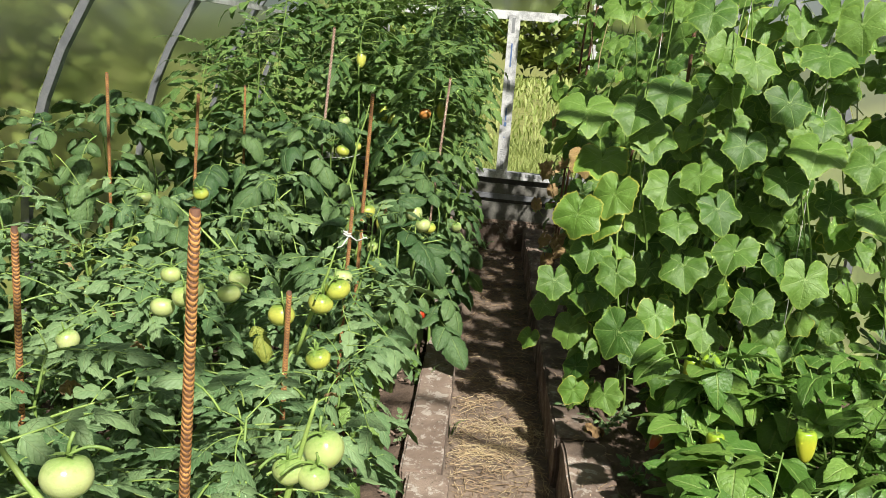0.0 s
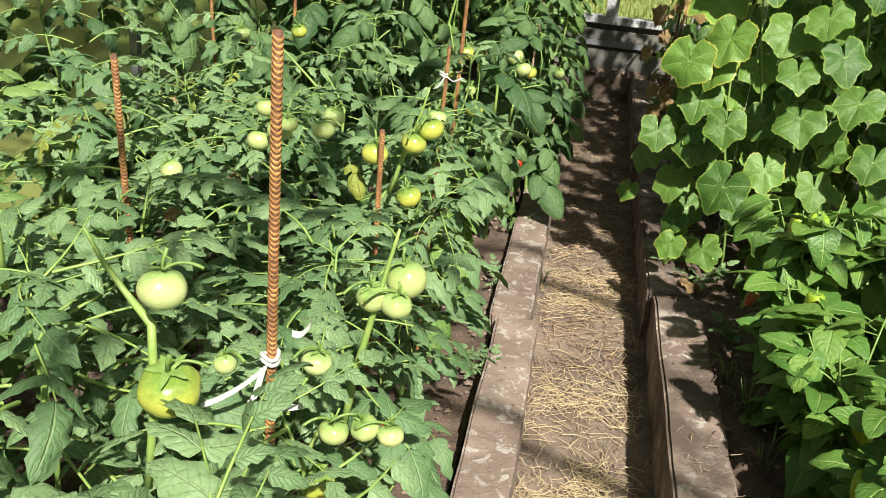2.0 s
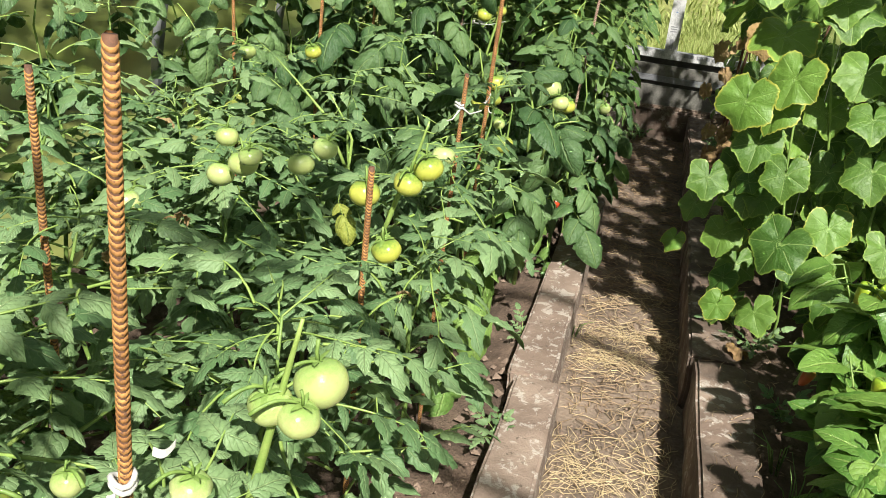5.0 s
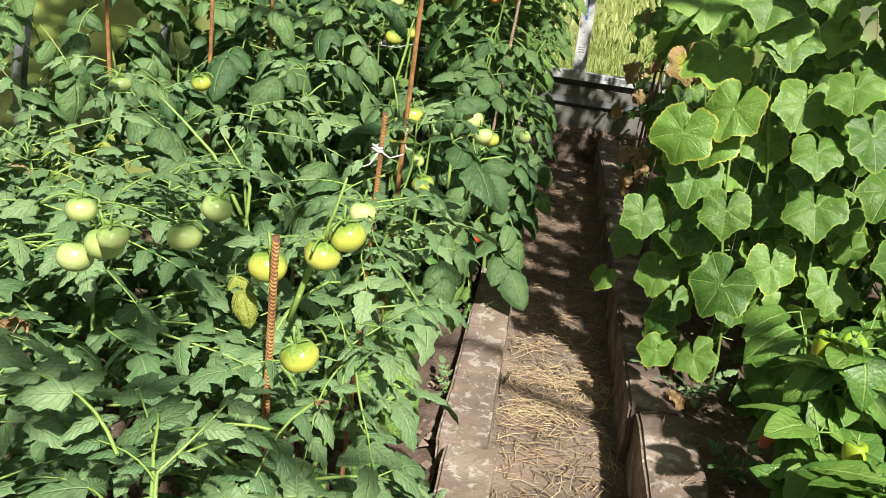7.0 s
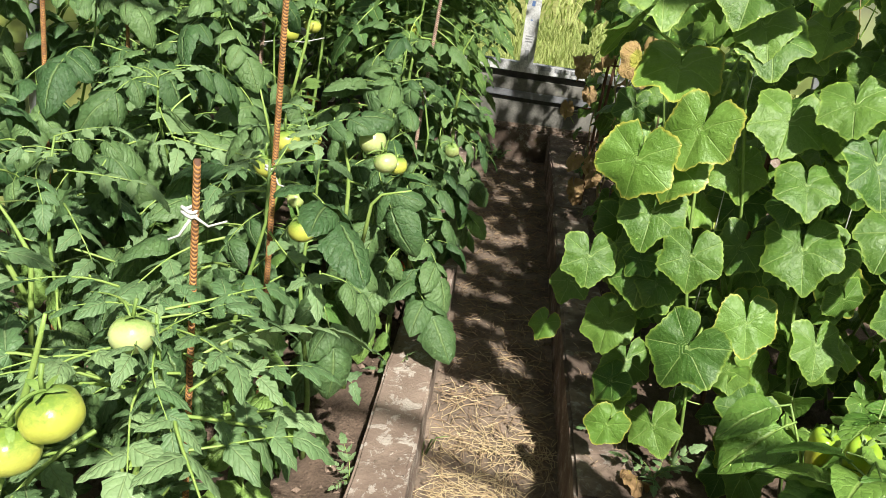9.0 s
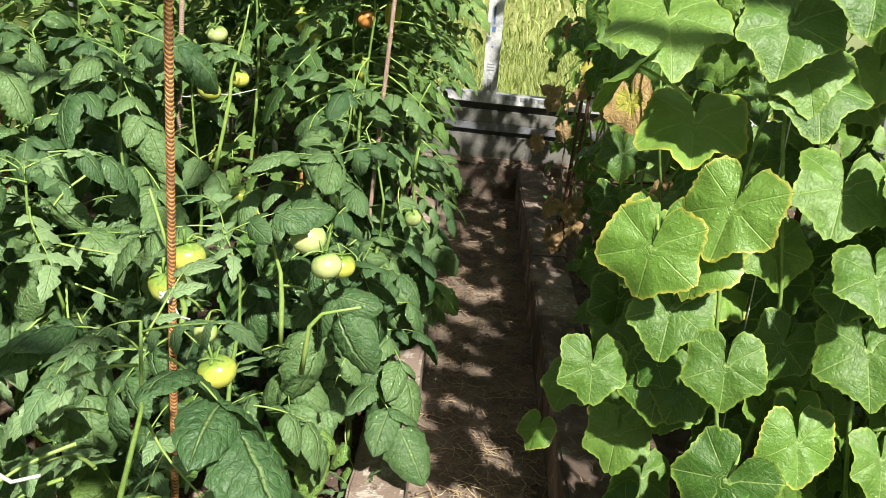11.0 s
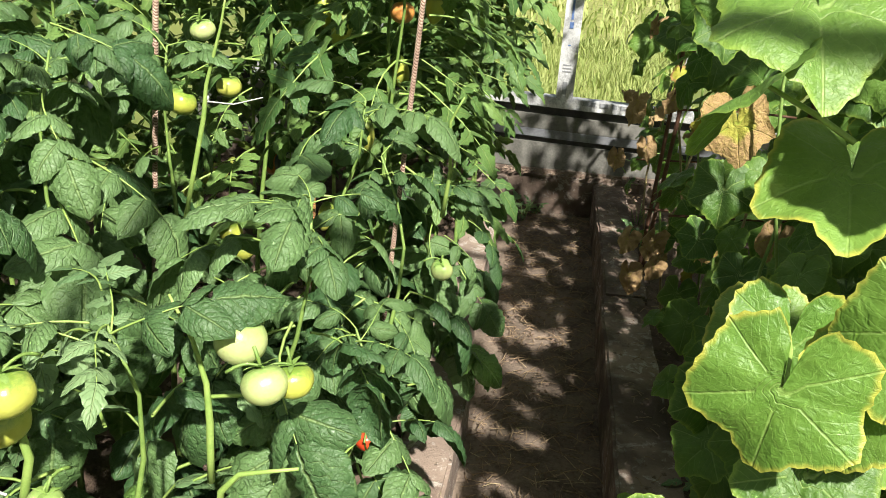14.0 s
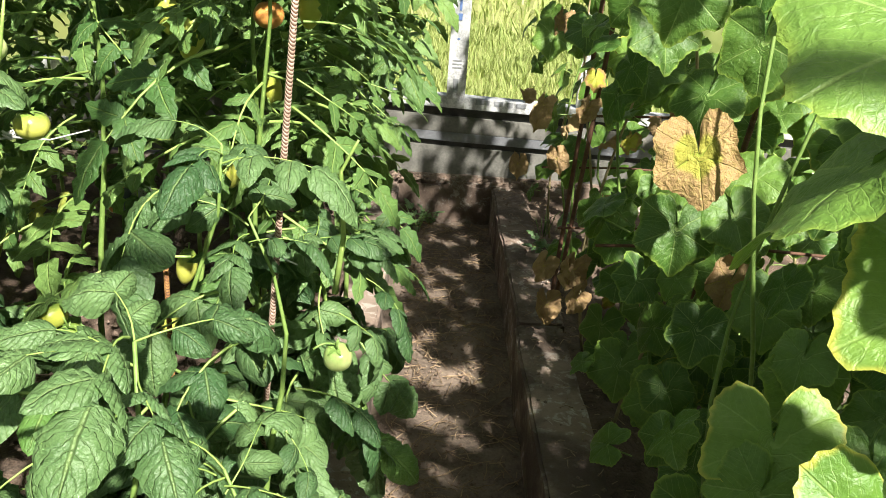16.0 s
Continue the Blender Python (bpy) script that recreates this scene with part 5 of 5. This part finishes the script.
for x, y, z in ((0.82, 2.45, 0.14), (0.84, 2.3, 0.14), (0.86, 2.1, 0.13), (0.255, 3.25, -0.03), (0.8, 5.7, 0.14), (0.3, 6.1, -0.03)):
    grass_tuft(x, y, z, rnd, 9, 0.13)


# ---- litter on the ground ----
def sticks(name, count, area, weight, mat, length, radius, z0, label, seed):
    """Loose stalks lying on the ground, thick where weight() is high."""
    r = random.Random(seed)
    s = Sheet()
    made = 0
    while made < count:
        x, y = r.uniform(area[0], area[1]), r.uniform(area[2], area[3])
        if r.random() > weight(x, y):
            continue
        made += 1
        a, ln = r.uniform(0, math.tau), r.uniform(*length)
        d = Vector((math.cos(a), math.sin(a), 0))
        b = r.uniform(-0.25, 0.25)
        z = z0 + r.uniform(0.004, 0.016)
        pts = [(x, y, z + r.uniform(-0.004, 0.006)), (x + d.x * ln / 2 - d.y * b * ln / 2, y + d.y * ln / 2 + d.x * b * ln / 2, z + r.uniform(0, 0.007)), (x + d.x * ln, y + d.y * ln, z + r.uniform(-0.004, 0.006))]
        if not (area[0] - 0.01 < pts[2][0] < area[1] + 0.01):
            continue
        s.add(*tube_data(pts, radius * r.uniform(0.6, 1.3), 3, cap=False))
    return tagged(new(name, s.mesh(name, mat, smooth=False)), label, "straw", "", "stuff")


def straw_weight(x, y):
    near = max(0.0, min(1.0, (2.75 - y) / 0.5))
    clump = 0.75 * math.exp(-((y - 3.25) / 0.22) ** 2)
    return (0.05 if y < 3.8 else 0.02) + 0.95 * max(near, clump) * max(0.05, min(1, 0.45 + 2.4 * fractal(x, y, 3.4, 4)))


sticks("straw_litter", 3200, (PATH_L + 0.012, PATH_R - 0.012, 0.6, 4.2), straw_weight, STRAW, (0.02, 0.10), 0.0009, PATH_Z, "dry golden straw strewn over the path", 3)
sticks("stalk_litter", 1300, (PATH_L + 0.012, PATH_R - 0.012, 2.6, END_Y - 0.15), lambda x, y: 1.0, LITTER, (0.015, 0.10), 0.0015, PATH_Z, "broken brown stalks on the path", 4)
sticks("kerb_litter", 480, (PATH_R + 0.02, 0.85, 0.9, END_Y - 0.15), lambda x, y: 1.0, LITTER, (0.01, 0.04), 0.001, KERB_Z, "crumbs of dry stalk on the kerb", 5)


def crumbs(name, count, area, z0, mat, size, label, seed):
    r = random.Random(seed)
    s = Sheet()
    for k in range(count):
        x, y, q = r.uniform(area[0], area[1]), r.uniform(area[2], area[3]), size * r.uniform(0.3, 1.0) ** 2
        v = [(q * r.uniform(0.7, 1.2), 0, 0), (-q * r.uniform(0.7, 1.2), 0, 0), (0, q * r.uniform(0.6, 1.2), 0), (0, -q * r.uniform(0.6, 1.2), 0), (0, 0, q * 0.7), (0, 0, -q * 0.4)]
        s.add(v, [(0, 2, 4), (2, 1, 4), (1, 3, 4), (3, 0, 4), (2, 0, 5), (1, 2, 5), (3, 1, 5), (0, 3, 5)], None, pose(x, y, z0 + q * 0.2, 0, 0, r.uniform(0, 360)))
    return tagged(new(name, s.mesh(name, mat, smooth=False)), label, "soil crumbs", "", "stuff")


crumbs("path_crumbs", 6000, (PATH_L + 0.01, PATH_R - 0.01, 0.6, END_Y - 0.15), PATH_Z + 0.004, CLOD, 0.008, "small clods and pebbles on the path", 6)
crumbs("bed_crumbs", 2600, (-0.9, 0.12, 0.6, END_Y - 0.15), 0.09, CLOD, 0.02, "clods of earth in the tomato bed", 7)
crumbs("wall_rubble", 500, (-0.3, 1.0, END_Y - 0.12, END_Y - 0.03), 0.17, CLOD, 0.016, "crumbling earth and mortar on the footing", 18)
crumbs("kerb_crumbs", 900, (PATH_R + 0.03, 0.95, 0.9, END_Y - 0.15), KERB_Z - 0.004, CLOD, 0.01, "earth crumbs along the kerb", 8)

dry_leaf = tagged(new("fallen_leaf", CUC_DRY[1]), "crumpled pale dry leaf lying on the kerb", "leaf")
dry_leaf.matrix_world = pose(0.755, 2.98, 0.180, 8, 10, 40) @ Matrix.Scale(0.08, 4)

can = thing("drink_can", (-0.359, 4.55, 0.60), "crushed orange and dark drink can among the tomato plants", "can")
can.matrix_world = pose(-0.359, 4.55, 0.60, 80, 0, 70)
part("body", tube([(0, 0, z) for z in (-0.05, -0.047, 0.047, 0.05)], [0.026, 0.032, 0.032, 0.026], 16).mesh("body", FOIL), can)
part("label_band", tube([(0, 0, -0.042), (0, 0, -0.005)], 0.0326, 16).mesh("label_band", CAN_ORANGE), can, None, "orange band of the can")
part("label_band", tube([(0, 0, -0.005), (0, 0, 0.03)], 0.0326, 16).mesh("label_band", CAN_DARK), can, None, "dark band of the can")

# ---- outside ----
def blades(name, count, area, height, width, mat, seed, label, z0=-0.09):
    """A stand of bent grass blades."""
    r = random.Random(seed)
    s = Sheet()
    x0, x1, y0, y1 = area
    for k in range(count):
        x, y = r.uniform(x0, x1), y0 + (y1 - y0) * r.random() ** 1.7
        h = height * r.uniform(0.45, 1.1) * (0.85 + 0.5 * fractal(x, y, 1.2, 2))
        a, w, b = r.uniform(0, math.tau), width * r.uniform(0.6, 1.4) * (1 + 0.12 * (y - y0)), r.uniform(0.15, 0.75) * h
        c, sn = math.cos(a), math.sin(a)
        pts = []
        for t, ww in ((0, 1), (0.45, 0.9), (0.8, 0.55), (1, 0)):
            cx, cy, cz = x + sn * b * t * t, y - c * b * t * t, z0 + h * (t - 0.25 * t * t)
            pts += [(cx - c * w * ww, cy - sn * w * ww, cz), (cx + c * w * ww, cy + sn * w * ww, cz)]
        s.add(pts, [(0, 1, 3, 2), (2, 3, 5, 4), (4, 5, 7, 6)], [(0.2, 0), (0.8, 0), (0.2, 0.4), (0.8, 0.4), (0.3, 0.8), (0.7, 0.8), (0.5, 1), (0.5, 1)])
    return tagged(new(name, s.mesh(name, mat)), label, "grass", "", "stuff")


blades("meadow_grass", 40000, (-2.4, 3.8, END_Y + 0.12, 13.5), 0.26, 0.0035, GRASS, 9, "tall sunlit meadow grass going to seed")
blades("far_grass", 12000, (-11, 13, 12.5, 45.0), 0.4, 0.012, GRASS, 10, "rough meadow grass further off")
blades("side_grass", 5000, (WALL_R + 0.15, 7, -3.0, 9.0), 0.45, 0.008, GRASS, 12, "grass beside the greenhouse")


def leaf_mass(name, count, centre, size, leaf, mat, seed, label, category):
    """A bush: stems and a crown of many small leaves, thicker outside, with gaps."""
    r = random.Random(seed)
    bush = thing(name, (centre[0], centre[1], -0.09), label, category, "bushes outside")
    for k in range(5):
        a = r.uniform(0, 6.28)
        part("branch", tube([(0, 0, 0), (0.2 * size[0] * math.cos(a), 0.2 * size[1] * math.sin(a), 0.5 * size[2]), (0.7 * size[0] * math.cos(a), 0.7 * size[1] * math.sin(a), 1.2 * size[2])], [0.03, 0.02, 0.006], 5).mesh("branch", DRY_STEM), bush)
    s = Sheet()
    for k in range(count):
        d = Vector((r.gauss(0, 1), r.gauss(0, 1), r.gauss(0, 1))).normalized() * r.uniform(0.55, 1.0) ** 0.5
        lump = 0.8 + 0.5 * noise.noise(d * 2.3 + Vector((seed, 0, 0)))
        p = Vector((d.x * size[0] * lump, d.y * size[1] * lump, size[2] * (1.0 + d.z * lump)))
        q = leaf * r.uniform(0.6, 1.3)
        s.add([(0, 0, 0), (-q * 0.35, q * 0.5, 0.1 * q), (q * 0.35, q * 0.5, 0.1 * q), (0, q, -0.15 * q)], [(0, 2, 1), (1, 2, 3)], [(0.5, 0), (0, 0.5), (1, 0.5), (0.5, 1)], Matrix.Translation(p) @ pose(0, 0, 0, r.uniform(-60, 60), r.uniform(-40, 40), r.uniform(0, 360)))
    part("crown", s.mesh("crown", mat), bush)


for k, (x, y) in enumerate(((-3.0, 1.0), (-3.1, 3.0), (-2.9, 5.0), (-3.2, 7.0), (-3.0, -1.0))):
    leaf_mass("bush", 5000, (x, y), (0.95, 1.3, 1.35), 0.09, HEDGE, 30 + k, "dense green bush beyond the polycarbonate wall", "bush")
for k, x in enumerate((-16, -9, -3, 4, 11, 18)):
    leaf_mass("bush", 3500, (x, 44 + 3 * math.sin(k * 2)), (4.5, 2.5, 2.4), 0.5, HEDGE, 50 + k, "distant bush at the edge of the meadow", "bush")
